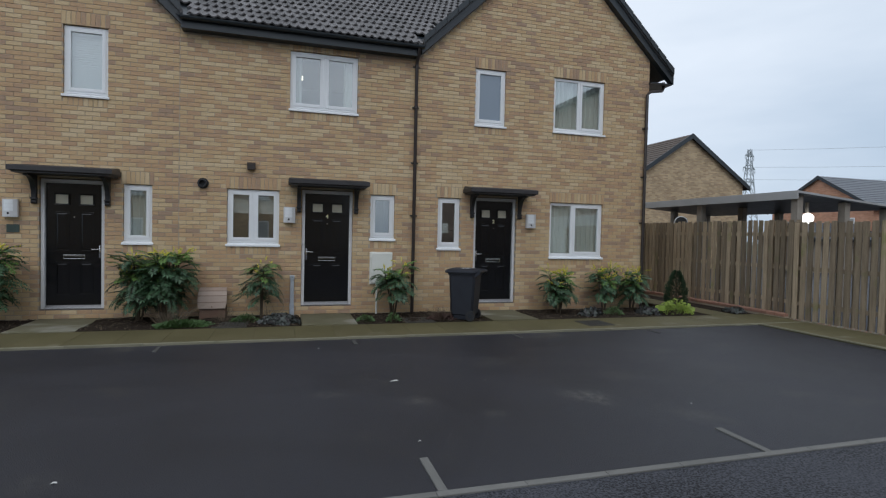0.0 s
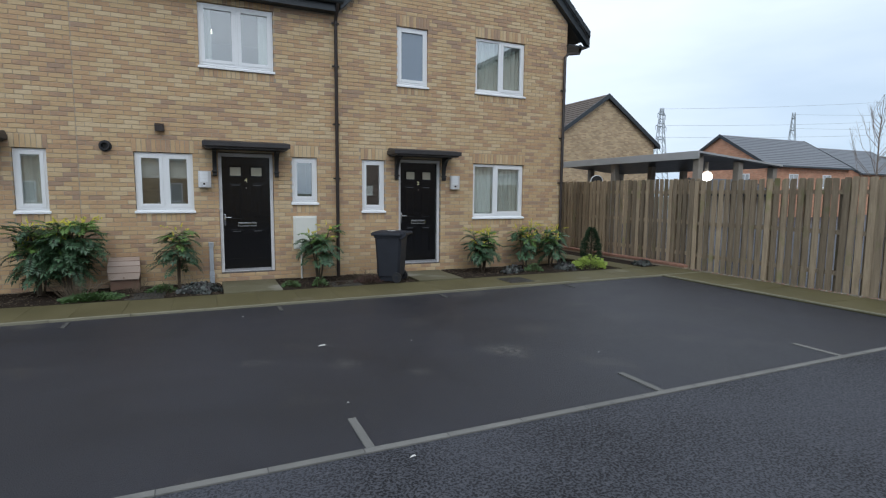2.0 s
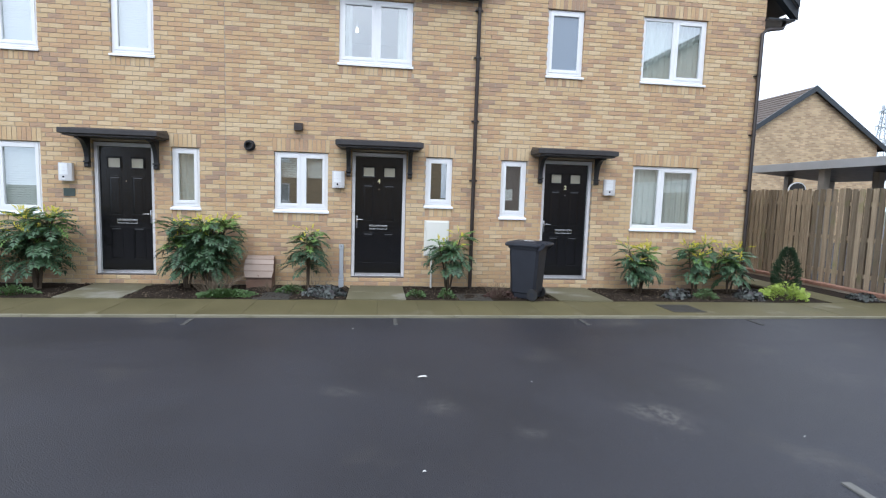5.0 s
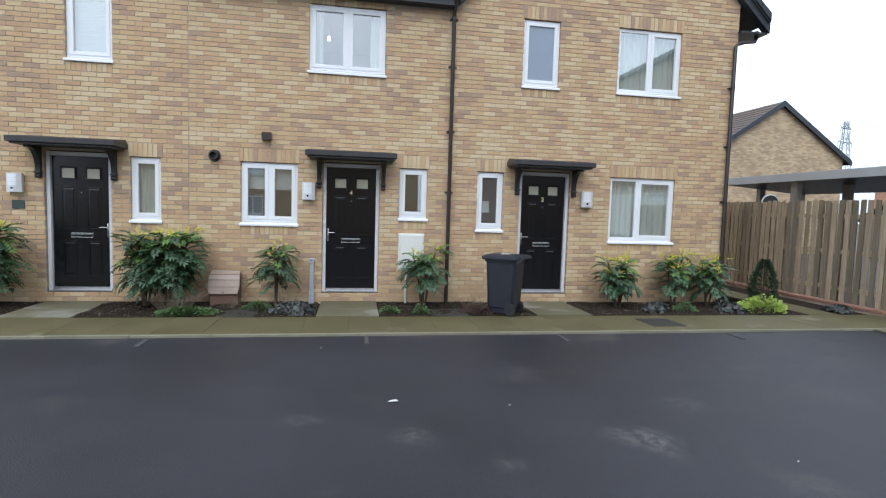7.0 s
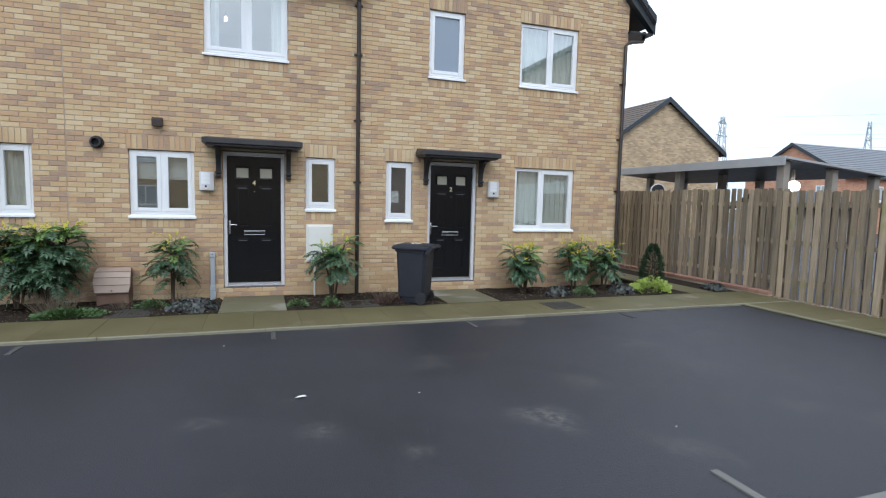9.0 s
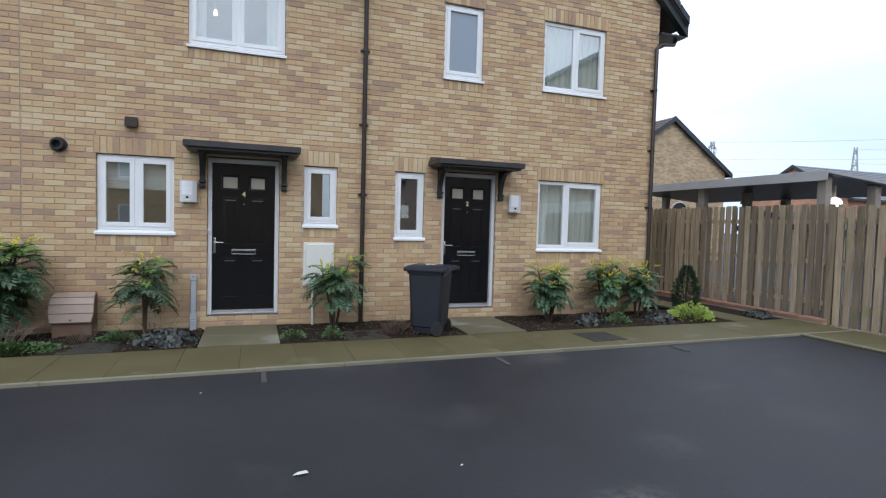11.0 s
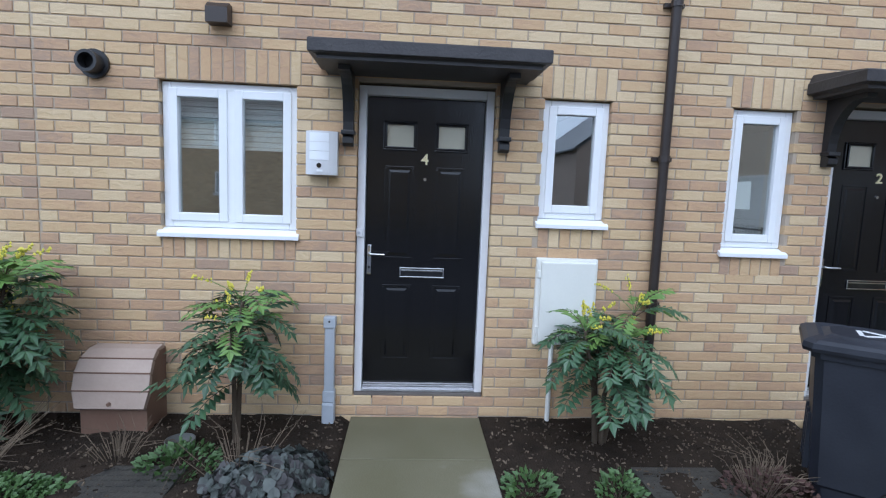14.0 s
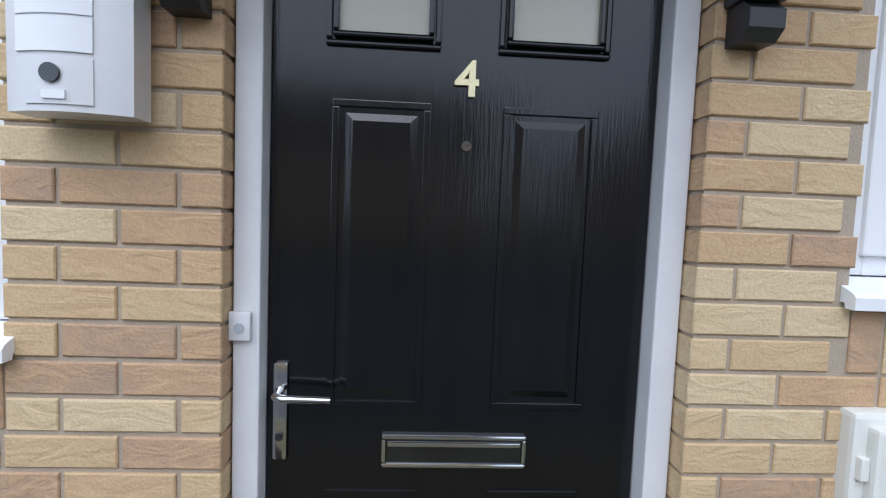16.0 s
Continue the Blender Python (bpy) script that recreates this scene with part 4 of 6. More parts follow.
vt = anchor("square_vent", -1.385, 0, 2.785)
tagged(vt, "small dark brown square wall vent cowl", "vent")
b = Mesh()
b.prism([(0.0, -0.065), (0.0, 0.065), (-0.06, 0.065), (-0.10, 0.03), (-0.10, -0.065)], "x", -0.07, 0.07, PIPE)
b.ob("cowl", vt)
fl = anchor("flue_vent", -2.2, 0, 2.435)
tagged(fl, "round black boiler flue outlet in brick wall", "flue")
b = Mesh()
b.tube([(0, 0.0, 0), (0, -0.02, 0)], 0.095, BLACKP, 20)
for ra, rb, ya, yb in ((0.07, 0.07, -0.02, -0.11), (0.07, 0.05, -0.11, -0.11), (0.05, 0.05, -0.11, -0.03)):
    vs = [(ra * math.cos(2 * math.pi * i / 20), ya, ra * math.sin(2 * math.pi * i / 20)) for i in range(20)] + [(rb * math.cos(2 * math.pi * i / 20), yb, rb * math.sin(2 * math.pi * i / 20)) for i in range(20)]
    b.add(vs, [(i, (i + 1) % 20, (i + 1) % 20 + 20, i + 20) for i in range(20)], BLACKP)
b.ob("outlet", fl, True)


# ---- fence, railings ----
FENCE_X = 9.4


def post_fence(name, a, b_, top, label, gap=0.118, mid_gap=(0, 0)):
    """Double-sided boards on three rails between posts, from a to b_."""
    a, b_ = Vector((*a, 0)), Vector((*b_, 0))
    run = (b_ - a).length
    turn = math.degrees(math.atan2((b_ - a).y, (b_ - a).x))
    fence = anchor(name, a.x, a.y, 0.02)
    fence.rotation_euler = (0, 0, radians(turn))
    tagged(fence, label, "fence")
    r = Mesh()
    for z in (0.3, 1.02, 1.72):
        r.box(0, run, -0.040, 0.040, z, z + 0.08, FENCE)
    r.ob("rail", fence)
    px = 0.0
    while px <= run + 0.01:
        p = Mesh()
        p.box(-0.05, 0.05, -0.05, 0.05, 0.0, top - 0.04, FENCE, 0.008)
        o = p.ob("post", fence)
        o.location = (min(px, run), 0, 0)
        px += 1.83
    boards = []
    for k in range(3):
        q = Mesh()
        q.prism([(-0.051, -0.01), (0.051, -0.01 - 0.006 * k), (0.051, top - 0.012 + 0.004 * k), (0.044, top), (-0.045, top - 0.003 * k), (-0.051, top - 0.008)], "y", -0.009, 0.009, FENCE)
        boards.append(q.data("board"))
    n = 0
    x = 0.05
    while x < run:
        for side in (-1, 1):
            o = new("board", boards[n % 3])
            o.parent = fence
            o.matrix_local = pose(x + (gap * 0.5 if side > 0 else 0) + random.uniform(-0.008, 0.008), side * 0.05, random.uniform(0.0, 0.03) - (0.02 if side < 0 else 0.0), 0, random.uniform(-0.4, 0.4), random.uniform(-1, 1))
            n += 1
        x += gap + random.uniform(-0.01, 0.02)
    return fence


post_fence("board_fence", (FENCE_X, -7.3), (FENCE_X, -1.85), 2.0, "tall weathered brown timber board fence beside parking", 0.142)
post_fence("board_fence", (FENCE_X + 0.12, -1.85), (FENCE_X + 0.12, 9.0), 2.06, "tall weathered brown timber board fence beside house", 0.142)
post_fence("board_fence", (FENCE_X + 0.12, -7.36), (15.1, -7.36), 2.0, "tall weathered timber fence behind the lawn", 0.142)

rl = anchor("bow_top_railings", 9.30, -7.25, 0.0)
tagged(rl, "low black steel bow-top railings", "railings")
b = Mesh()
b.box(-0.006, 0.006, -9.0, 0.0, 0.93, 0.965, BLACKP)
b.box(-0.006, 0.006, -9.0, 0.0, 0.10, 0.135, BLACKP)
b.ob("rail", rl)
bow = Mesh()
bar = 0.064
pts = [(0, -bar, 0.06), (0, -bar, 0.99)] + [(0, -bar * math.cos(t), 0.99 + bar * math.sin(t)) for t in [math.pi * i / 8 for i in range(1, 8)]] + [(0, bar, 0.99), (0, bar, 0.06)]
bow.tube(pts, 0.008, BLACKP, 6)
bd = bow.data("bow", True)
for i in range(35):
    o = new("bow", bd)
    o.parent = rl
    o.location = (0, -0.19 - i * 0.25, 0)
ps = Mesh()
ps.box(-0.025, 0.025, -0.025, 0.025, 0, 1.03, BLACKP, 0.004)
pd = ps.data("post")
for y in (0.0, -0.565, -2.315, -4.065, -5.815, -7.565):
    o = new("post", pd)
    o.parent = rl
    o.location = (0, y, 0)


# ---- paving ----
def slab_data(w, d, h, m):
    q = Mesh()
    e = 0.003
    q.add([(-w / 2, -d / 2, -h), (w / 2, -d / 2, -h), (w / 2, d / 2, -h), (-w / 2, d / 2, -h), (-w / 2, -d / 2, -e), (w / 2, -d / 2, -e), (w / 2, d / 2, -e), (-w / 2, d / 2, -e),
           (-w / 2 + e, -d / 2 + e, 0), (w / 2 - e, -d / 2 + e, 0), (w / 2 - e, d / 2 - e, 0), (-w / 2 + e, d / 2 - e, 0)],
          [(0, 1, 5, 4), (1, 2, 6, 5), (2, 3, 7, 6), (3, 0, 4, 7), (4, 5, 9, 8), (5, 6, 10, 9), (6, 7, 11, 10), (7, 4, 8, 11), (8, 9, 10, 11)], m)
    return q.data("slab")


MOSS = mat("mossy_joint", (0.035, 0.034, 0.014), (0.07, 0.065, 0.028), 6, 0.95, 0.5, 80)
pv = grid_sheet(WALL_L, 9.4, KERB_Y + 0.05, BED_Y, 4, 2, lambda x, y: 0.026, MOSS)
pv.box(8.0, 9.4, -7.2, KERB_Y, -0.05, 0.016, MOSS)
pv.box(7.9, 9.4, BED_Y, 4.0, -0.05, 0.010, SOIL)
pavement = pv.ob("pavement")
tagged(pavement, "greenish algae-stained concrete flag pavement with kerb edging", "pavement", kind="structure")


def lay(data, x, y, z=0.03, rz=0):
    o = new("slab", data)
    o.parent = pavement
    o.matrix_local = pose(x, y, z + random.uniform(-0.002, 0.002), random.uniform(-0.15, 0.15), random.uniform(-0.15, 0.15), rz)


big = slab_data(0.597, abs(KERB_Y - BED_Y) - 0.06, 0.04, SLAB)
x = -9.0
while x < 7.9:
    lay(big, x + 0.3, (KERB_Y + BED_Y) / 2 + 0.025)
    x += 0.6
strip = slab_data(1.28, 0.596, 0.04, SLAB)
y = BED_Y
while y > -7.1:
    lay(strip, 8.74, y - 0.3)
    y -= 0.6
back = slab_data(0.596, 0.596, 0.04, SLAB)
for j in range(9):
    lay(back, 8.25, BED_Y + 0.31 + j * 0.6)
edge = slab_data(0.91, 0.05, 0.08, KERB)
edge2 = slab_data(0.98, 0.05, 0.08, KERB)
for i in range(20):
    lay(edge, -9 + 0.455 + i * 0.915, KERB_Y + 0.025, 0.034)
for i in range(5):
    lay(edge2, 8.06, KERB_Y - 0.49 - i * 0.985, 0.034, 90)
path_slab = slab_data(0.93, 0.60, 0.05, PATHM)
for px in (-0.015, 3.42, -4.235):
    for j in range(2):
        lay(path_slab, px, BED_Y + 0.31 + j * 0.61, 0.045)
sett = slab_data(0.60, 0.062, 0.06, LINE)
lb = anchor("bay_line", 0, LINE_Y, 0)
tagged(lb, "pale concrete edging line across the parking bays", "line", kind="structure")
for i in range(35):
    o = new("sett", sett)
    o.parent = lb
    o.location = (-12.78 + i * 0.603, 0, 0.012)
tick = slab_data(0.062, 0.50, 0.06, LINE)
tick2 = slab_data(0.055, 0.32, 0.06, LINE_OLD)
for bx in (-7.55, -4.97, -2.37, 0.235, 2.84, 5.42):
    for dat, y, dx in ((tick, LINE_Y + 0.283, 0.0), (tick2, KERB_Y - 0.24, 0.0)):
        o = new("bay_marker", dat)
        o.location = (bx + dx, y, 0.011)
        tagged(o, "short pale marker dividing two parking bays", "bay marker", group="bay markers")

dr = anchor("drain_cover", 4.75, -1.80, 0.036)
tagged(dr, "dark iron inspection cover set in the pavement", "drain cover")
b = Mesh()
b.box(-0.27, 0.27, -0.27, 0.27, -0.03, 0.004, DARKIRON, 0.004)
for i in range(9):
    for j in range(9):
        b.box(-0.22 + i * 0.055 - 0.018, -0.22 + i * 0.055 + 0.018, -0.22 + j * 0.055 - 0.006, -0.22 + j * 0.055 + 0.006, 0.003, 0.008, DARKIRON)
b.ob("plate", dr)
tagged(copy_thing(dr, pose(-1.62, -0.99, 0.036)), "dark iron cover lying in the planting bed")
tagged(copy_thing(dr, pose(1.58, -0.99, 0.036)), "dark iron cover lying in the bed by the bin")
WORNPOT = mat("worn_pot", (0.10, 0.105, 0.10), (0.2, 0.2, 0.19), 9, 0.7)
pr = Mesh()
ringv = [(rr_ * math.cos(2 * math.pi * i / 24), rr_ * math.sin(2 * math.pi * i / 24), z) for rr_, z in ((0.085, -0.04), (0.092, 0.03), (0.086, 0.032), (0.08, -0.02)) for i in range(24)]
pr.add(ringv, [(k * 24 + i, k * 24 + (i + 1) % 24, k * 24 + 24 + (i + 1) % 24, k * 24 + 24 + i) for k in range(3) for i in range(24)], WORNPOT)
pot_rim = pr.ob("plant_pot", None, True)
pot_rim.location = (-1.52, -0.42, 0.02)
tagged(pot_rim, "empty grey plastic plant pot sunk in the soil", "plant pot")
EDGING = mat("edging_brick", (0.25, 0.13, 0.09), (0.38, 0.21, 0.15), 6, 0.9, 0.3, 80, tone=0.15)
LITTER_STONE = mat("pale_pebble", (0.22, 0.2, 0.17), (0.4, 0.37, 0.32), 20, 0.8)
bl = Mesh()
bl.box(9.24, 9.42, -1.85, 3.2, -0.02, 0.06, MORTAR)
edging = bl.ob("brick_edging")
tagged(edging, "low red brick edging under the fence", "edging", kind="structure")
eb = Mesh()
eb.box(-0.1, 0.1, -0.105, 0.105, -0.03, 0.03, EDGING, 0.005)
ebd = eb.data("brick")
for i in range(22):
    o = new("brick", ebd)
    o.parent = edging
    o.matrix_local = pose(9.33 + random.uniform(-0.004, 0.004), -1.74 + i * 0.222, 0.085, 0, 0, random.uniform(-1, 1))
random.seed(33)
gv = Mesh()
for i in range(900):
    x, y, e = random.uniform(9.2, 9.34), random.uniform(-7.15, -1.95), random.uniform(0.008, 0.02)
    q = [Vector((e * math.cos(a), e * 0.8 * math.sin(a), 0)) for a in (0, 1.3, 2.5, 3.7, 5.0)]
    p = Vector((x, y, 0.034))
    gv.add([p + v for v in q] + [p + v * 0.5 + Vector((0, 0, e * 0.8)) for v in q], [(k, (k + 1) % 5, (k + 1) % 5 + 5, k + 5) for k in range(5)] + [(5, 6, 7, 8, 9)], random.choice((KERB, LITTER_STONE, EDGING)))
tagged(gv.ob("gravel_strip"), "pale gravel strip along the fence foot", "gravel", kind="stuff")
for i in range(9):
    lay(edge2, 9.44, -7.9 - i * 0.985, 0.045, 90)


# ---- wheelie bin ----
wbn = anchor("wheelie_bin", 2.46, -1.04, 0.04)
wbn.rotation_euler = (0, 0, radians(-126))
wbn.scale = (0.87, 0.87, 0.96)
tagged(wbn, "black plastic wheelie bin with closed lid and wheels", "bin")
b = Mesh()
levels = []
for z, hx, hy in ((0.02, 0.205, 0.21), (0.10, 0.215, 0.225), (0.12, 0.235, 0.245), (0.55, 0.255, 0.27), (0.86, 0.268, 0.29), (0.865, 0.285, 0.31), (0.925, 0.29, 0.315)):
    c = 0.045
    levels.append([(-hx + c, -hy, z), (hx - c, -hy, z), (hx, -hy + c, z), (hx, hy - c, z), (hx - c, hy, z), (-hx + c, hy, z), (-hx, hy - c, z), (-hx, -hy + c, z)])
vs = [p for lv in levels for p in lv]
b.add(vs, [(i * 8 + k, i * 8 + (k + 1) % 8, i * 8 + 8 + (k + 1) % 8, i * 8 + 8 + k) for i in range(len(levels) - 1) for k in range(8)] + [tuple(range(8)), tuple(range(len(vs) - 8, len(vs)))], BINM)
for hx in (-0.12, 0.0, 0.12):
    b.box(hx - 0.012, hx + 0.012, -0.285, -0.22, 0.16, 0.5, BINM, 0.006)
b.ob("body", wbn)
b = Mesh()
def lid_ring(hx, y0, y1, z, c=0.05):
    return [(-hx + c, y0, z), (hx - c, y0, z), (hx, y0 + c, z), (hx, y1 - c, z), (hx - c, y1, z), (-hx + c, y1, z), (-hx, y1 - c, z), (-hx, y0 + c, z)]
lv_ = [lid_ring(0.315, -0.36, 0.335, 0.905), lid_ring(0.322, -0.368, 0.338, 0.925), lid_ring(0.318, -0.362, 0.335, 0.955), lid_ring(0.29, -0.335, 0.32, 0.972), lid_ring(0.24, -0.28, 0.29, 0.988), lid_ring(0.21, -0.25, 0.25, 0.976), lid_ring(0.17, -0.21, 0.20, 0.992)]
vs = [p for lv in lv_ for p in lv]
b.add(vs, [(i * 8 + k, i * 8 + (k + 1) % 8, i * 8 + 8 + (k + 1) % 8, i * 8 + 8 + k) for i in range(len(lv_) - 1) for k in range(8)] + [tuple(range(8)), tuple(range(len(vs) - 8, len(vs)))], BINM)
for hx in (-0.2, -0.07, 0.07, 0.2):
    b.box(hx - 0.02, hx + 0.02, 0.24, 0.395, 0.945, 0.985, BINM, 0.012)
b.ob("lid", wbn)
b = Mesh()
b.tube([(-0.28, 0.385, 0.945), (0.28, 0.385, 0.945)], 0.024, BINM, 10)
for sx in (-1, 1):
    b.prism([(0.28, 0.84), (0.30, 0.92), (0.40, 0.965), (0.41, 0.925), (0.34, 0.86)], "x", sx * 0.27 - 0.014, sx * 0.27 + 0.014, BINM)
b.ob("handle", wbn, True)
b = Mesh()
tri = [(0.11 * math.cos(2 * math.pi * i / 3 + 1.6), 0.11 * math.sin(2 * math.pi * i / 3 + 1.6)) for i in range(3)]
for i in range(3):
    p, q = Vector((*tri[i], 0.9955)), Vector((*tri[(i + 1) % 3], 0.9955))
    p, q = p.lerp(q, 0.08), p.lerp(q, 0.86)
    n_ = Vector((-(q - p).y, (q - p).x, 0)).normalized() * 0.014
    b.add([p - n_, q - n_, q + n_, p + n_, p - n_ - Vector((0, 0, 0.003)), q - n_ - Vector((0, 0, 0.003)), q + n_ - Vector((0, 0, 0.003)), p + n_ - Vector((0, 0, 0.003))], [(0, 1, 2, 3), (0, 4, 5, 1), (1, 5, 6, 2), (2, 6, 7, 3), (3, 7, 4, 0)], UPVC)
tagged(b.ob("emblem", wbn), "white three-sided emblem on the lid")
for sx in (-1, 1):
    b = Mesh()
    b.tube([(sx * 0.20, 0.2, 0.10), (sx * 0.26, 0.2, 0.10)], 0.10, BLACKP, 20)
    b.tube([(sx * 0.20, 0.2, 0.10), (sx * 0.268, 0.2, 0.10)], 0.045, BINM, 14)
    b.ob("wheel", wbn)
b = Mesh()
b.box(-0.12, 0.12, -0.322, -0.318, 0.93, 0.955, UPVC)
b.ob("sticker", wbn)


# ---- plants ----
def leaflet(b, base, along, side, size, m, wide=0.17):
    """A folded pointed leaflet with a raised midrib."""
    up = along.cross(side).normalized()
    p = [base, base + along * size * 0.4 + side * size * wide + up * size * 0.05, base + along * size - up * size * 0.08, base + along * size * 0.4 - side * size * wide + up * size * 0.05, base + along * size * 0.45 - up * size * 0.02]
    b.add(p, [(0, 1, 4), (1, 2, 4), (2, 3, 4), (3, 0, 4)], m)


def frond(b, base, yaw, rise, length, leaf, pairs=9, width=0.09):
    """A pinnate leaf with paired broad leaflets that arches over under its weight."""
    d = Vector((math.cos(yaw), math.sin(yaw), 0))
    s = Vector((-math.sin(yaw), math.cos(yaw), 0))
    pos, pts = Vector(base), [Vector(base)]
    ang = rise
    sag = random.uniform(0.08, 0.2)
    for i in range(pairs):
        step = (d * math.cos(ang) + Vector((0, 0, math.sin(ang)))) * (length / pairs)
        pos = pos + step
        pts.append(pos.copy())
        ang = max(ang - sag, -1.35)
        if i >= 2:
            t = step.normalized()
            size = width * (1.1 - 0.7 * abs(i / pairs - 0.55))
            for sg in (-1, 1):
                way = (s * sg * 0.9 + t * 0.42 + Vector((0, 0, random.uniform(-0.32, -0.08)))).normalized()
                leaflet(b, pos, way, t, size * random.uniform(0.88, 1.12), leaf, 0.23)
    leaflet(b, pos, step.normalized(), s, width, leaf, 0.23)
    b.tube(pts[::3] + [pts[-1]], 0.0035, STEM, 4, 0.0015)


def raceme(st, fw, base, yaw, lean, length):
    """A thin bud stalk that curves outward, with a few yellow flowers near its end."""
    out = Vector((math.cos(yaw), math.sin(yaw), 0))
    pts = [base + out * (lean * length * t) + Vector((0, 0, length * (t - 0.45 * lean * t * t))) for t in (0, 0.33, 0.66, 1.0)]
    st.tube(pts, 0.0028, LEAF_Y, 4, 0.0014)
    bloom = random.random()
    for q in range(26):
        t = 0.2 + 0.8 * q / 25
        k = min(2, int(t * 3))
        p = pts[k].lerp(pts[k + 1], t * 3 - k)
        open_ = t > 0.6 and bloom < 0.85
        p = p + Vector((random.uniform(-1, 1), random.uniform(-1, 1), random.uniform(-1, 1))) * (0.011 if open_ else 0.006)
        e = random.uniform(0.006, 0.011) if open_ else random.uniform(0.0025, 0.0045)
        fw.add([p + Vector((e, 0, 0)), p + Vector((-e * 0.5, e * 0.9, 0)), p + Vector((-e * 0.5, -e * 0.9, 0)), p + Vector((0, 0, e * 1.5)), p - Vector((0, 0, e))], [(0, 1, 3), (1, 2, 3), (2, 0, 3), (1, 0, 4), (2, 1, 4), (0, 2, 4)], FLOWER if open_ else LEAF_Y)


def mahonia(x, y, h, spread, stems, fronds, flowers, seed, label):
    """Bare canes, each with a whorl of arching pinnate leaves and bud stalks on top."""
    random.seed(seed)
    bush = anchor("mahonia_shrub", x, y, 0.0)
    tagged(bush, label, "shrub", group="shrubs along the wall")
    st, lv, fw = Mesh(), Mesh(), Mesh()
    heads = []
    for i in range(stems):
        a = 2 * math.pi * (i + 0.3) / stems + random.uniform(-0.4, 0.4)
        r = spread * (0.12 if stems < 3 else random.uniform(0.3, 0.62))
        top = Vector((r * math.cos(a), 0.55 * r * math.sin(a), h * (0.80 if i == 0 else random.uniform(0.5, 0.86))))
        mid = Vector((top.x * 0.45 + random.uniform(-0.05, 0.05), top.y * 0.45, top.z * 0.5))
        st.tube([(top.x * 0.15, top.y * 0.15, -0.02), mid, top], 0.019, STEM, 7, 0.011)
        heads.append((mid, top))
    for i in range(fronds):
        mid, top = heads[i % stems]
        k = random.random() ** 0.6
        base = mid.lerp(top, k * 1.1 - 0.1)
        young = k > 0.8 and random.random() < 0.6
        frond(lv, base, i * 2.4 + random.uniform(-0.3, 0.3), random.uniform(-0.1, 0.5) + 0.65 * k, spread * random.uniform(0.72, 1.0) * (1.05 - 0.25 * k), LEAF_Y if young else LEAF, 10, 0.088 + 0.018 * (1 - k))
    for i in range(flowers):
        _, top = heads[i % stems]
        raceme(st, fw, top, random.uniform(0, 6.283), random.uniform(0.15, 1.25), random.uniform(0.14, 0.30))
    st.ob("stem", bush, True)
    tagged(lv.ob("foliage", bush), kind="stuff")
    if fw.v:
        tagged(fw.ob("flowers", bush), "small yellow flowers and buds on thin stalks", kind="stuff")
    return bush


GREEN = "dark green spiny-leaved mahonia shrub with yellow flower spikes"
mahonia(-1.17, -0.42, 1.2, 0.47, 2, 56, 8, 11, "green mahonia shrub with few yellow flowers")
mahonia(1.22, -0.40, 1.16, 0.44, 4, 70, 15, 12, GREEN)
mahonia(-2.72, -0.50, 1.38, 0.48, 8, 200, 44, 13, GREEN)
mahonia(-3.12, -0.42, 1.34, 0.46, 6, 140, 26, 14, GREEN)
mahonia(4.72, -0.5, 0.95, 0.38, 5, 90, 46, 15, GREEN)
mahonia(5.88, -0.40, 1.10, 0.38, 3, 66, 40, 16, GREEN)
mahonia(6.52, -0.45, 1.0, 0.38, 4, 76, 34, 17, GREEN)
mahonia(-5.3, -0.55, 1.44, 0.54, 8, 200, 80, 18, GREEN)
mahonia(-6.2, -0.55, 1.2, 0.56, 7, 120, 60, 19, GREEN)


RUSSET = mat("russet_leaf", (0.045, 0.022, 0.02), (0.10, 0.052, 0.04), 9)
WEED = mat("weed_leaf", (0.035, 0.075, 0.02), (0.075, 0.14, 0.035), 9, 0.55, 0.1, 60)


def round_leaf(b, base, way, size, m):
    """A cupped, lobed leaf with a pale sunk centre."""
    side = way.orthogonal().normalized()
    lift = way.cross(side)
    rim_ = []
    for i in range(7):
        a = 2 * math.pi * i / 7
        k = size * (0.5 + 0.1 * (i % 2))
        rim_.append(base + side * (k * math.cos(a)) + lift * (k * math.sin(a)) + way * size * 0.1)
    b.add([base] + rim_, [(0, i + 1, (i + 1) % 7 + 1) for i in range(7)], m)


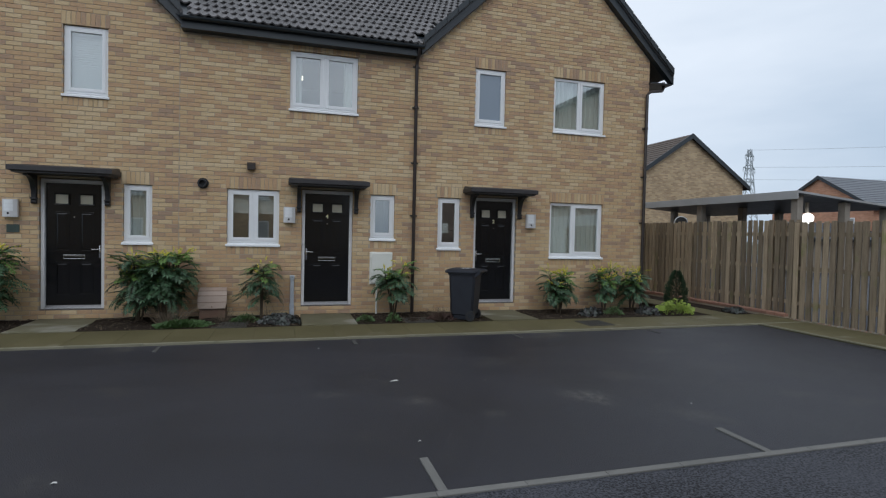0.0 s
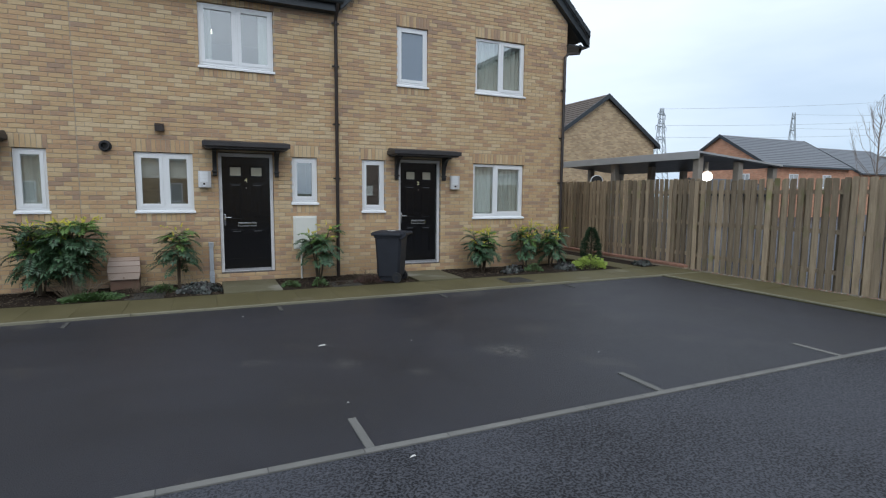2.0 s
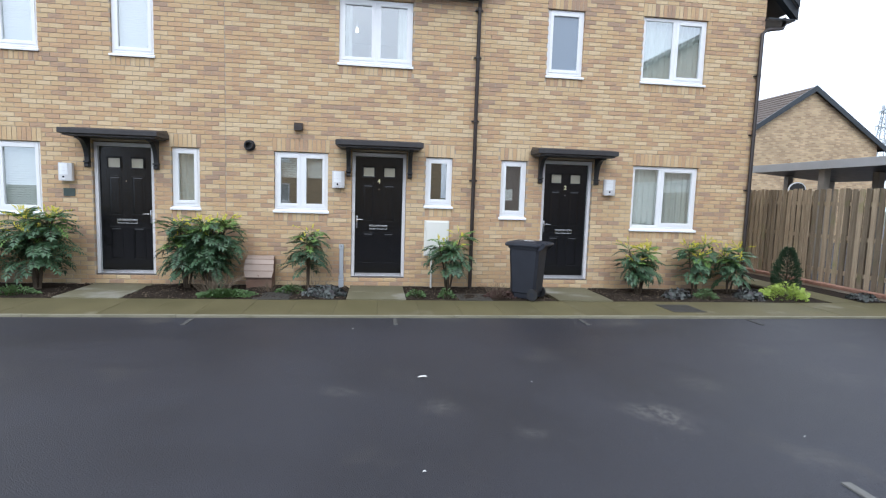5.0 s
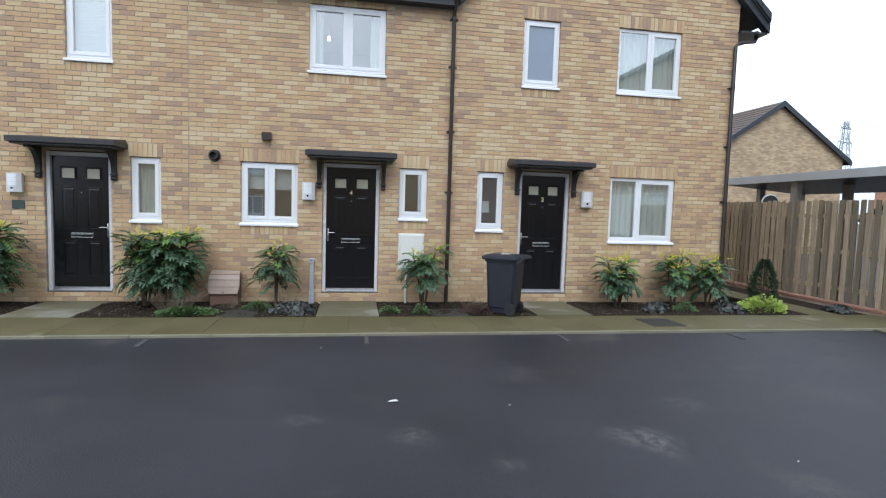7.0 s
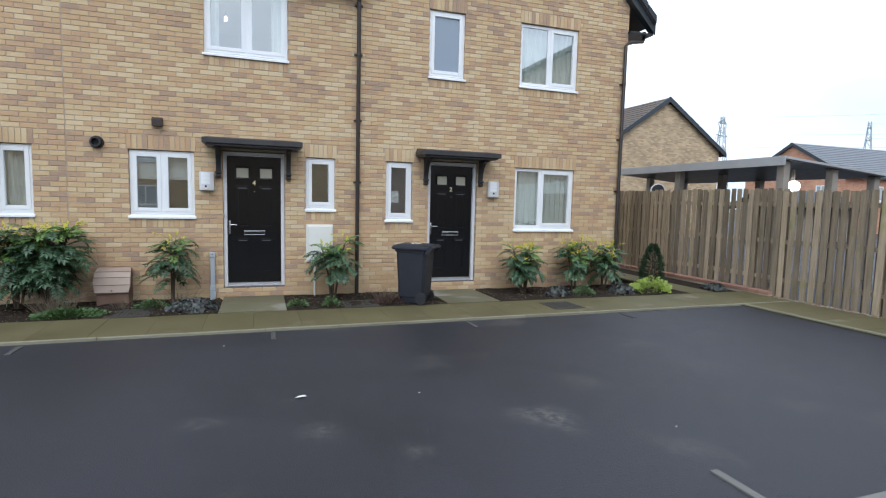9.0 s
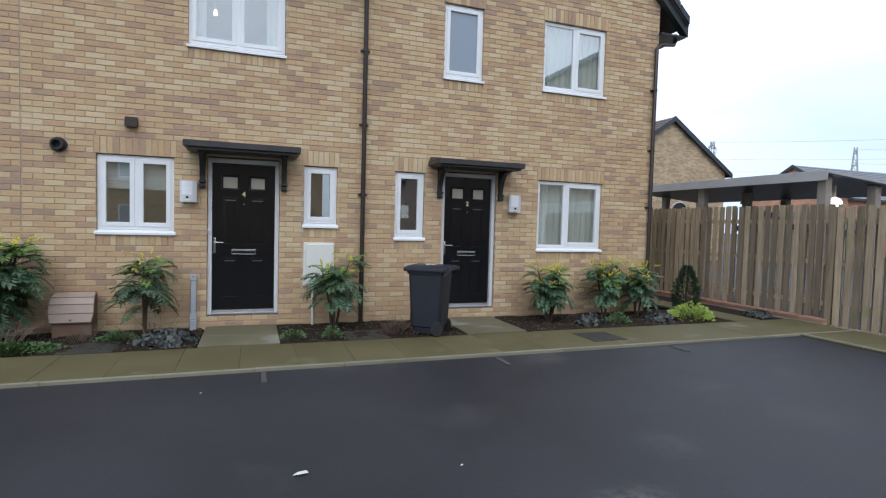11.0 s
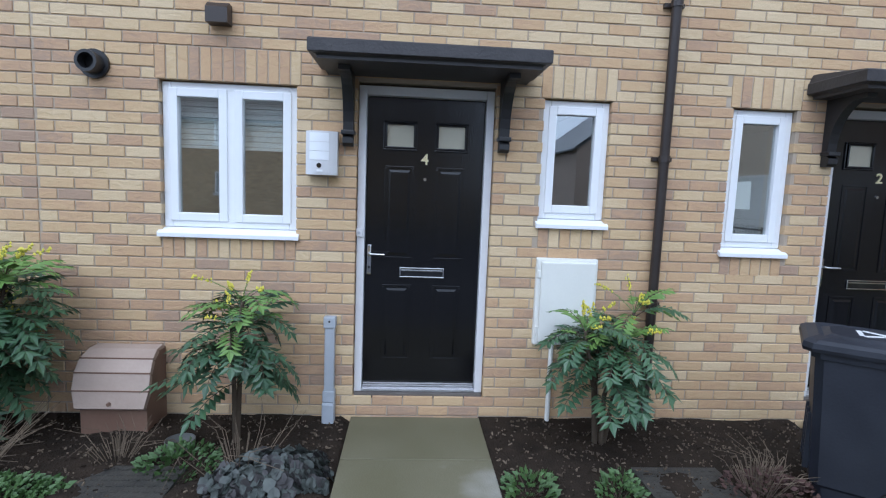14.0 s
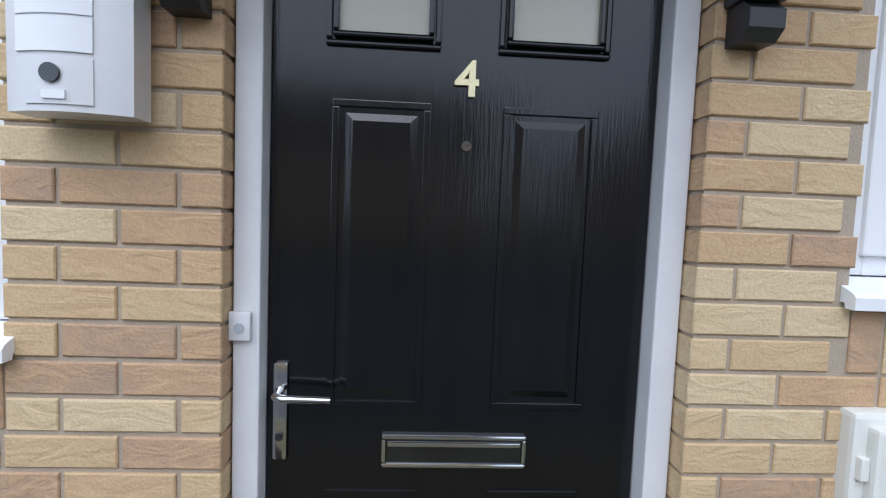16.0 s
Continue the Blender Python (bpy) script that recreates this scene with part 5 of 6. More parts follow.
def clump(name, x, y, r, h, count, size, leaf, label, flat=1.0, seed=1, category="plant"):
    """A low mound of many small leaves, uneven in outline."""
    random.seed(seed)
    c = anchor(name, x, y, 0.02)
    tagged(c, label, category)
    b = Mesh()
    for i in range(count):
        a, q = random.uniform(0, 6.283), random.random() ** 0.5
        lump = 0.75 + 0.5 * noise.noise((math.cos(a) * 2 + seed, math.sin(a) * 2, seed))
        p = Vector((r * q * math.cos(a) * lump, r * q * math.sin(a) * lump * flat, h * (1 - 0.8 * q * q) * random.uniform(0.3, 1.0)))
        way = Vector((math.cos(a) * q + random.uniform(-0.5, 0.5), math.sin(a) * q + random.uniform(-0.5, 0.5), random.uniform(0.1, 0.9))).normalized()
        if leaf is DARKLEAF:
            tip = (way + Vector((random.uniform(-0.8, 0.8), random.uniform(-0.8, 0.8), 0.2))).normalized()
            round_leaf(b, p, tip, size * random.uniform(0.6, 1.4), random.choice((DARKLEAF, DARKLEAF, DARKLEAF_DEEP)))
        else:
            leaflet(b, p, way, way.orthogonal().normalized(), size * random.uniform(0.6, 1.3), leaf, 0.3)
    tagged(b.ob("foliage", c), kind="stuff")
    s = Mesh()
    for i in range(6):
        a = i * 1.05
        s.tube([(0.02 * math.cos(a), 0.02 * math.sin(a), 0), (0.5 * r * math.cos(a), 0.5 * r * math.sin(a) * flat, h * 0.6)], 0.004, STEM, 4, 0.002)
    s.ob("stem", c)


def stalks(x, y, r, h, count, label, seed):
    random.seed(seed)
    c = anchor("dry_plant", x, y, 0.02)
    tagged(c, label, "dead plant")
    b = Mesh()
    for i in range(count):
        a, q = random.uniform(0, 6.3), random.random()
        bx, by = 0.4 * r * q * math.cos(a), 0.4 * r * q * math.sin(a)
        b.tube([(bx, by, 0), (bx + 0.5 * r * q * math.cos(a), by + 0.4 * r * q * math.sin(a), h * 0.6), (bx + r * q * math.cos(a + 0.5), by + r * q * math.sin(a + 0.5), h * random.uniform(0.5, 1.0))], 0.003, DRY, 4, 0.001)
    tagged(b.ob("stalks", c), kind="stuff")


clump("dark_ground_plant", -0.84, -0.86, 0.43, 0.17, 900, 0.050, DARKLEAF, "low dark grey-purple leafy ground plant", 0.75, 21)
clump("green_ground_plant", -2.35, -1.02, 0.55, 0.11, 1500, 0.04, WEED, "low bright green leafy weeds in the bed", 0.5, 22)
clump("green_ground_plant", -1.40, -0.70, 0.3, 0.15, 420, 0.036, WEED, "small yellow-green plant in the bed", 0.8, 23)
clump("green_ground_plant", 0.62, -0.98, 0.20, 0.12, 242, 0.036, WEED, "small green weeds beside the path", 1.0, 24)
clump("green_ground_plant", 1.12, -1.02, 0.17, 0.16, 242, 0.036, WEED, "small ferny green plant in soil", 1.0, 25)
clump("red_ground_plant", 2.02, -1.0, 0.3, 0.16, 420, 0.036, RUSSET, "low russet dying plant in the bed", 0.8, 26)
clump("dark_ground_plant", 5.25, -0.85, 0.38, 0.18, 300, 0.05, DARKLEAF, "low dark leafy plant under the window", 0.7, 27)
clump("dark_ground_plant", 6.6, -0.95, 0.38, 0.20, 300, 0.055, DARKLEAF, "low dark leafy plant near the corner", 0.7, 28)
clump("green_ground_plant", 5.75, -0.95, 0.24, 0.20, 440, 0.036, WEED, "small bright green ferny plant", 0.8, 29)
clump("lime_shrub", 7.3, -0.92, 0.56, 0.30, 1000, 0.055, LIME, "low lime green leafy shrub at the corner", 0.7, 30, "shrub")
clump("green_ground_plant", -5.4, -0.98, 0.5, 0.14, 572, 0.036, WEED, "low green weeds in the bed", 0.5, 31)
clump("dark_ground_plant", 8.9, -0.9, 0.3, 0.14, 200, 0.05, DARKLEAF, "low dark plant beside the fence", 0.9, 32)
stalks(-2.55, -0.85, 0.42, 0.36, 100, "dry brown dead stalks in the bed", 41)
stalks(-1.8, -0.62, 0.26, 0.22, 40, "dry brown withered plant by the meter box", 42)
stalks(1.98, -0.95, 0.24, 0.26, 70, "dry reddish dead stalks beside the bin", 43)
stalks(-1.05, -0.74, 0.40, 0.34, 26, "dry withered stems under the shrub", 44)

random.seed(50)
cn = anchor("conifer", 8.1, 0.02, 0.02)
cn.scale = (1.15, 1.15, 0.98)
tagged(cn, "small dark green conical dwarf conifer", "conifer")
b = Mesh()
b.tube([(0, 0, 0), (0, 0, 0.75)], 0.02, STEM, 6, 0.006)
b.ob("trunk", cn)
b = Mesh()
for i in range(3000):
    z = random.uniform(0.03, 0.86)
    r = 0.20 * (1 - (z / 0.9) ** 3.2) ** 0.8 * (0.86 + 0.16 * math.sin(z * 5)) * random.uniform(0.6, 1.08)
    a = random.uniform(0, 6.283)
    p = Vector((r * math.cos(a), r * math.sin(a), z))
    way = Vector((math.cos(a), math.sin(a), random.uniform(0.5, 1.5))).normalized()
    leaflet(b, p, way, way.orthogonal().normalized(), random.uniform(0.045, 0.075), CONIFER)
tagged(b.ob("foliage", cn), kind="stuff")

random.seed(60)
ch = Mesh()
for i in range(9000):
    x, y = random.uniform(-5, 7.6), random.uniform(BED_Y + 0.04, -0.05)
    if any(abs(x - p) < 0.5 for p in (-0.015, 3.42, -4.235)):
        continue
    z = 0.033 + (0.045 * noise.noise((x * 2.3, y * 2.3, 5)) + 0.03 * noise.noise((x * 11, y * 11, 1))) * min(1.0, (y - BED_Y) / 0.2, max(0.0, 0.05 - y) / 0.2)
    m = pose(x, y, z + 0.004, random.uniform(-25, 25), random.uniform(-25, 25), random.uniform(0, 360))
    s = random.uniform(0.003, 0.006) if random.random() < 0.7 else random.uniform(0.006, 0.016)
    ch.box(-s, s, -s * 0.35, s * 0.35, -0.004, 0.004, random.choice((STEM, STEM, STEM, DRY, DRY, SOIL, SOIL)), mx=m)
tagged(ch.ob("bark_chips"), "scattered bark chips and leaf litter on soil", "litter", kind="stuff")
for x, y, s in ((0.41, -4.715, 0.05), (0.45, -7.42, 0.024), (0.28, -6.40, 0.015), (-2.1, -6.53, 0.02), (-0.3, -2.95, 0.014), (1.4, -4.9, 0.012), (-0.75, -1.22, 0.03), (3.1, -6.1, 0.012)):
    q = Mesh()
    q.add([(-s, -s * 0.3, 0.012), (0.1 * s, -s * 0.5, 0.02), (s, -0.1 * s, 0.013), (0.7 * s, s * 0.4, 0.02), (-0.4 * s, s * 0.45, 0.013), (0, 0, 0.025)], [(0, 1, 5), (1, 2, 5), (2, 3, 5), (3, 4, 5), (4, 0, 5)], LITTER)
    o = q.ob("litter_scrap")
    o.location = (x, y, -0.008)
    tagged(o, "small pale scrap of litter on tarmac", "litter", group="litter scraps")


# ---- beyond the fence: shelter, houses, lamps, pylons ----
sh = anchor("shelter", 11.1, -0.5, 0)
tagged(sh, "flat grey-roofed open shelter on timber posts", "shelter")
b = Mesh()
SHEET = mat("shelter_fascia", (0.38, 0.385, 0.39), (0.48, 0.485, 0.49), 2, 0.5)
fall = lambda x: 2.86 - 0.078 * (x + 0.1)
for z0, z1, m_ in ((0.0, -0.05, SHEET), (-0.052, -0.08, FASCIA)):
    b.prism([(-0.1, fall(-0.1) + z0), (3.25, fall(3.25) + z0), (3.25, fall(3.25) + z1), (-0.1, fall(-0.1) + z1)], "y", -0.1, 6.4, m_)
b.box(-0.13, -0.102, -0.1, 6.4, 2.66, 2.865, SHEET, 0.006)
b.ob("roof", sh)
SHPOST = mat("shelter_post", (0.24, 0.215, 0.18), (0.36, 0.325, 0.28), 4, 0.8)
for x in (0.1, 1.65, 3.1):
    for y in (0.1, 3.2, 6.2):
        b = Mesh()
        b.box(-0.09, 0.09, -0.09, 0.09, 0, fall(x) - 0.08, SHPOST, 0.01)
        o = b.ob("post", sh)
        o.location = (x, y, 0)
lamp = anchor("bulkhead_lamp", 11.72, -0.26, 2.22)
tagged(lamp, "round glowing white bulkhead lamp on a shelter post", "lamp")
b = Mesh()
b.tube([(0, 0, 0), (-0.02, -0.02, 0), (-0.06, -0.06, 0)], 0.13, glow_mat("lamp_glow", (1.0, 0.95, 0.82), 4.0), 24)
b.ob("diffuser", lamp)
b = Mesh()
b.box(-0.02, 0.02, -0.02, 0.06, -2.22, 0.40, SHPOST)
b.ob("bracket", lamp)
dsh = anchor("round_dish", 11.0, 3.3, 2.15)
tagged(dsh, "small dark round dish with pale rim", "dish")
b = Mesh()
b.tube([(0, 0.02, 0), (-0.05, -0.05, 0.0)], 0.2, UPVC, 20)
b.tube([(-0.05, -0.05, 0.0), (-0.07, -0.08, 0.0)], 0.17, BLACKP, 20)
b.tube([(0.05, 0.05, 0), (0.05, 0.05, -2.15)], 0.03, BLACKP, 8)
b.ob("dish", dsh)


def far_house(name, ridge, x0, x1, y0, y1, eave, top, wall, roof, label, windows=()):
    """A house with its ridge along x or y, gables, eaves and recessed windows."""
    h = anchor(name, (x0 + x1) / 2, (y0 + y1) / 2, 0)
    tagged(h, label, "house")
    h_x, h_y = (x1 - x0) / 2, (y1 - y0) / 2
    w = Mesh()
    if ridge == "x":
        w.prism([(-h_y, -0.1), (h_y, -0.1), (h_y, eave), (0, top - 0.15), (-h_y, eave)], "x", -h_x, h_x, wall)
    else:
        w.prism([(-h_x, -0.1), (h_x, -0.1), (h_x, eave), (0, top - 0.15), (-h_x, eave)], "y", -h_y, h_y, wall)
    w.ob("wall", h)
    r, v = Mesh(), Mesh()
    n = 16
    half, run = (h_y, h_x) if ridge == "x" else (h_x, h_y)
    for s in (-1, 1):
        for i in range(n):
            f0, f1 = i / n, (i + 1.06) / n
            o = half + 0.3
            p0, p1 = (s * o * (1 - f0), eave - 0.2 + (top - eave + 0.2) * f0), (s * o * (1 - min(f1, 1)), eave - 0.2 + (top - eave + 0.2) * min(f1, 1))
            quad = [p0, p1, (p1[0], p1[1] + 0.02), (p0[0], p0[1] + 0.06)]
            r.prism(quad, "x" if ridge == "x" else "y", -run - 0.15, run + 0.15, roof)
        line = [(s * (half + 0.32), eave - 0.36), (s * (half + 0.32), eave - 0.1), (0, top + 0.06), (0, top - 0.22)]
        for e in (-1, 1):
            a, c = sorted((e * (run + 0.16), e * (run + 0.22)))
            v.prism(line, "x" if ridge == "x" else "y", a, c, FASCIA)
        a, c = sorted((s * (half + 0.3), s * (half + 0.42)))
        if ridge == "x":
            v.box(-run - 0.15, run + 0.15, a, c, eave - 0.3, eave - 0.17, FASCIA)
        else:
            v.box(a, c, -run - 0.15, run + 0.15, eave - 0.3, eave - 0.17, FASCIA)
    r.ob("roof", h)
    v.ob("bargeboard", h)
    for face, u, z, ww, hh in windows:
        q = anchor("window")
        q.parent = h
        f, g = Mesh(), Mesh()
        f.box(-ww / 2, ww / 2, -0.03, 0.05, 0, 0.07, UPVC)
        f.box(-ww / 2, ww / 2, -0.03, 0.05, hh - 0.07, hh, UPVC)
        for a in (-ww / 2, -0.035, ww / 2 - 0.07):
            f.box(a, a + 0.07, -0.03, 0.05, 0.07, hh - 0.07, UPVC)
        f.box(-ww / 2 - 0.1, ww / 2 + 0.1, -0.08, 0.02, -0.12, 0.0, RENDER_W)
        g.box(-ww / 2, ww / 2, -0.005, 0.02, 0.05, hh - 0.05, PANE_LIT)
        f.ob("frame", q)
        g.ob("pane", q)
        q.matrix_local = {"s": pose(u, -h_y, z), "w": pose(-h_x, u, z, 0, 0, -90), "n": pose(u, h_y, z, 0, 0, 180)}[face]
    return h


far_house("house", "y", 17.0, 24.6, 14.2, 26, 4.9, 7.5, YELLOW_FAR, BROWNROOF, "buff brick house with brown roof and black verges")
far_house("house", "x", 40.4, 51.6, 17.8, 26.2, 4.4, 7.0, ORANGE, TILE_FAR, "orange brick house with grey slate roof", [("s", -2, 2.5, 1.2, 1.1), ("s", 2.5, 2.5, 1.2, 1.1), ("w", -2.5, 2.6, 0.8, 1.0)])
far_house("house", "x", 59.7, 69.5, 21.2, 29.8, 4.3, 7.0, ORANGE, TILE_FAR, "small orange brick house with slate roof", [("s", 0, 2.8, 1.2, 1.1)])
far_house("house", "y", 39.6, 47.2, -14, 7.0, 4.75, 7.3, ORANGE, TILE_FAR, "long orange brick house with dark slate roof", [("w", 9.6, 3.15, 0.7, 1.0), ("w", 7.1, 3.15, 1.5, 1.0), ("w", 3.1, 3.15, 1.6, 1.0)])
far_house("house", "x", 70, 84, 22, 30, 4.2, 6.6, ORANGE, BROWNROOF, "distant low orange brick house")
tagged(far_house("garden_shed", "x", 26, 31, 11, 14, 2.0, 2.75, SHPOST, TILE_FAR, "low shed with dark roof behind the fence"), category="shed")

rb = anchor("brick_building", 15.3, -7.05, 0)
tagged(rb, "tall red brick building with pale rendered base", "building")
b = Mesh()
b.box(0, 12, -14, 0, 2.85, 9.5, MORTAR)
b.ob("wall", rb)
b = Mesh()
for k in range(86):
    for i in range(20):
        for face in (0, 1):
            u = i * 0.225 + (k % 2) * 0.1125
            z = 2.95 + k * 0.075
            t = random.random()
            if face == 0:
                b.box(-0.008, 0.05, -u - 0.215, -u, z, z + 0.065, RED, tone=t + 0.001)
                if i == 0 and k % 2:
                    b.box(-0.008, 0.05, -0.1025, 0.0, z, z + 0.065, RED, tone=1 - t)
tagged(b.ob("bricks", rb), kind="stuff")
b = Mesh()
b.box(-0.03, 12, -14, 0.03, 0, 2.75, RENDER_W)
b.box(-0.06, 12, -14, 0.06, 2.75, 2.88, RENDER_W, 0.01)
for z in (0.9, 1.8):
    b.box(-0.036, 0, -14, 0.036, z, z + 0.015, SHPOST)
b.ob("rendered_base", rb)
b = Mesh()
b.box(-0.05, 0.3, 0.0, 0.22, 5.5, 5.72, FASCIA)
b.box(-0.35, 12.3, -14.3, 0.3, 9.5, 9.7, FASCIA)
b.ob("eaves", rb)


def street_lamp(x, y, h, arm):
    l = anchor("street_lamp", x, y, 0)
    tagged(l, "tall pale galvanised street lamp with curved arm", "street lamp", group="street lamps")
    b = Mesh()
    b.tube([(0, 0, 0), (0, 0, h - 0.6), (arm * 0.06, 0.06, h - 0.2), (arm * 0.3, 0.3, h)], 0.075, STEEL, 8, 0.05)
    b.ob("column", l, True)
    b = Mesh()
    b.box(-0.12, 0.12, -0.35, 0.35, h - 0.04, h + 0.06, STEEL, 0.03, mx=pose(arm * 0.5, 0.5, 0) @ Matrix.Translation((0, 0, h)) @ pose(0, 0, 0, 0, 0, 45) @ Matrix.Translation((0, 0, -h)))
    b.ob("head", l)


street_lamp(31.2, 0.25, 8.0, -1)
street_lamp(37.0, 7.0, 5.9, -1)


def pylon(x, y, h, turn):
    p = anchor("electricity_pylon", x, y, 0)
    p.rotation_euler = (0, 0, radians(turn))
    tagged(p, "distant grey steel lattice electricity pylon", "pylon", group="pylons")
    b = Mesh()
    half = lambda z: 3.2 * (1 - z / h) ** 1.2 + 0.55
    n = 9
    zs = [h * (i / n) ** 0.85 for i in range(n + 1)]
    for sx, sy in ((-1, -1), (1, -1), (1, 1), (-1, 1)):
        b.tube([(sx * half(z), sy * half(z), z) for z in zs], 0.17, PYLON, 4)
    for i in range(n):
        a, c = half(zs[i]), half(zs[i + 1])
        for s in (-1, 1):
            b.tube([(-a, s * a, zs[i]), (c, s * c, zs[i + 1])], 0.1, PYLON, 4)
            b.tube([(a, s * a, zs[i]), (-c, s * c, zs[i + 1])], 0.1, PYLON, 4)
            b.tube([(s * a, -a, zs[i]), (s * c, c, zs[i + 1])], 0.1, PYLON, 4)
    for z, w in ((0.66 * h, 4.6), (0.80 * h, 5.2), (0.93 * h, 3.8)):
        for s in (-1, 1):
            for q in (-0.5, 0.5):
                b.tube([(0, q, z), (s * w, 0, z)], 0.16, PYLON, 4)
                b.tube([(0, q, z + 1.6), (s * w, 0, z)], 0.12, PYLON, 4)
            b.tube([(s * w, 0, z), (s * w, 0, z - 1.8)], 0.12, PYLON, 4)
    b.ob("lattice", p)


P1, P2 = Vector((-1 + 250 * math.sin(radians(46.4)), -10.6 + 250 * math.cos(radians(46.4)), 0)), Vector((-1 + 330 * math.sin(radians(57.4)), -10.6 + 330 * math.cos(radians(57.4)), 0))
P3 = Vector((420, 20, 0))
pylon(P1.x, P1.y, 39.4, 20)
pylon(P2.x, P2.y, 45, 20)
cab = anchor("power_cable")
tagged(cab, "thin power lines strung between the pylons", "cable")
for a, ha, c, hc in ((P1, 39, P3, 60), (P1, 32, P3, 50), (P1, 27, P3, 44), (P2, 44, P3, 50), (P2, 37, P3, 44)):
    b = Mesh()
    b.tube([a.lerp(c, t) + Vector((0, 0, ha + (hc - ha) * t - 22 * t * (1 - t))) for t in [i / 12 for i in range(13)]], 0.06, PYLON, 4)
    b.ob("wire", cab)

random.seed(70)
TWIG = mat("pale_twig", (0.16, 0.13, 0.10), (0.26, 0.21, 0.17), 4)
tr = anchor("bare_tree", 34.9, 7.3, 0)
tagged(tr, "leafless young winter tree with upright twigs", "tree")
b = Mesh()
b.tube([(0, 0, 0), (0.05, 0, 2.5), (0, 0.05, 5.0), (0.05, 0, 7.6)], 0.06, TWIG, 6, 0.01)
for i in range(26):
    z = random.uniform(1.8, 6.2)
    a = random.uniform(0, 6.3)
    l_ = (7.9 - z) * 0.36
    p1 = Vector((math.cos(a) * l_ * 0.5, math.sin(a) * l_ * 0.5, z + l_ * 0.7))
    p2 = Vector((math.cos(a) * l_ * 0.75, math.sin(a) * l_ * 0.75, z + l_ * 1.7))
    b.tube([(0, 0, z), p1, p2], 0.018, TWIG, 4, 0.005)
    for k in range(3):
        d_ = Vector((random.uniform(-0.5, 0.5), random.uniform(-0.5, 0.5), random.uniform(0.4, 1.0)))
        b.tube([p1.lerp(p2, 0.3 * k + 0.1), p1.lerp(p2, 0.3 * k + 0.1) + d_ * 0.8], 0.008, TWIG, 3, 0.003)
b.ob("branches", tr)

DULLRED = mat("dull_brick_far", (0.26, 0.20, 0.165), (0.36, 0.285, 0.24), 3, 0.9, 0.2, 30)
# houses across the road, mirrored in the windows
far_house("house", "x", -16, 4.0, -32, -24, 5.0, 8.2, YELLOW_FAR, BROWNROOF, "buff brick terrace across the road", [("n", u, z, 1.2, 1.1) for u in (-7, -3.5, 0, 3.5, 7) for z in (1.1, 3.6)])
far_house("house", "y", 12.5, 25.0, -50, -36, 5.4, 10.2, DULLRED, TILE_FAR, "tall red brick house across the road", [("n", u, z, 1.2, 1.2) for u in (-3.4, 3.4) for z in (1.1, 3.8)])


# ---- roof tiles ----
tm = Mesh()
TW, TL = 0.30, 0.335
prof = [(-0.15, 0.0), (-0.10, 0.035), (-0.05, 0.0), (0.0, 0.0), (0.05, 0.035), (0.10, 0.0), (0.15, 0.0)]
vs = [(x, 0.0, z + 0.028) for x, z in prof] + [(x, 0.36, z) for x, z in prof] + [(x, 0.0, z) for x, z in prof]
k = len(prof)
tm.add(vs, [(i, i + 1, k + i + 1, k + i) for i in range(k - 1)] + [(i, 2 * k + i, 2 * k + i + 1, i + 1) for i in range(k - 1)], TILE)
tdata = tm.data("tile")
ang = math.degrees(math.atan(SL))
rows = 17
for j in range(rows):
    s = j * TL
    y, z = -0.25 + s * math.cos(radians(ang)), 5.30 + s * math.sin(radians(ang))
    spread = max(0.0, (z - 5.45) / PITCH)
    x = -2.45 - spread + 0.15
    while x < 1.72 + spread:
        o = new("tile", tdata)
        o.parent = main_roof
        o.matrix_local = pose(x, y, z, ang, 0, 0)
        x += TW


# ---- bricks ----
random.seed(90)


def brick_faces(w, h, deep=0.1):
    e, f = 0.003, 0.0
    v = [(-w / 2, e, -h / 2), (w / 2, e, -h / 2), (w / 2, e, h / 2), (-w / 2, e, h / 2), (-w / 2 + e, f, -h / 2 + e), (w / 2 - e, f, -h / 2 + e), (w / 2 - e, f, h / 2 - e), (-w / 2 + e, f, h / 2 - e),
         (-w / 2, deep, -h / 2), (w / 2, deep, -h / 2), (w / 2, deep, h / 2), (-w / 2, deep, h / 2)]
    q = [(4, 5, 6, 7), (0, 1, 5, 4), (1, 2, 6, 5), (2, 3, 7, 6), (3, 0, 4, 7), (0, 8, 9, 1), (1, 9, 10, 2), (2, 10, 11, 3), (3, 11, 8, 0)]
    return v, q


brick_cache = {}
rest = Mesh()
singles = 0


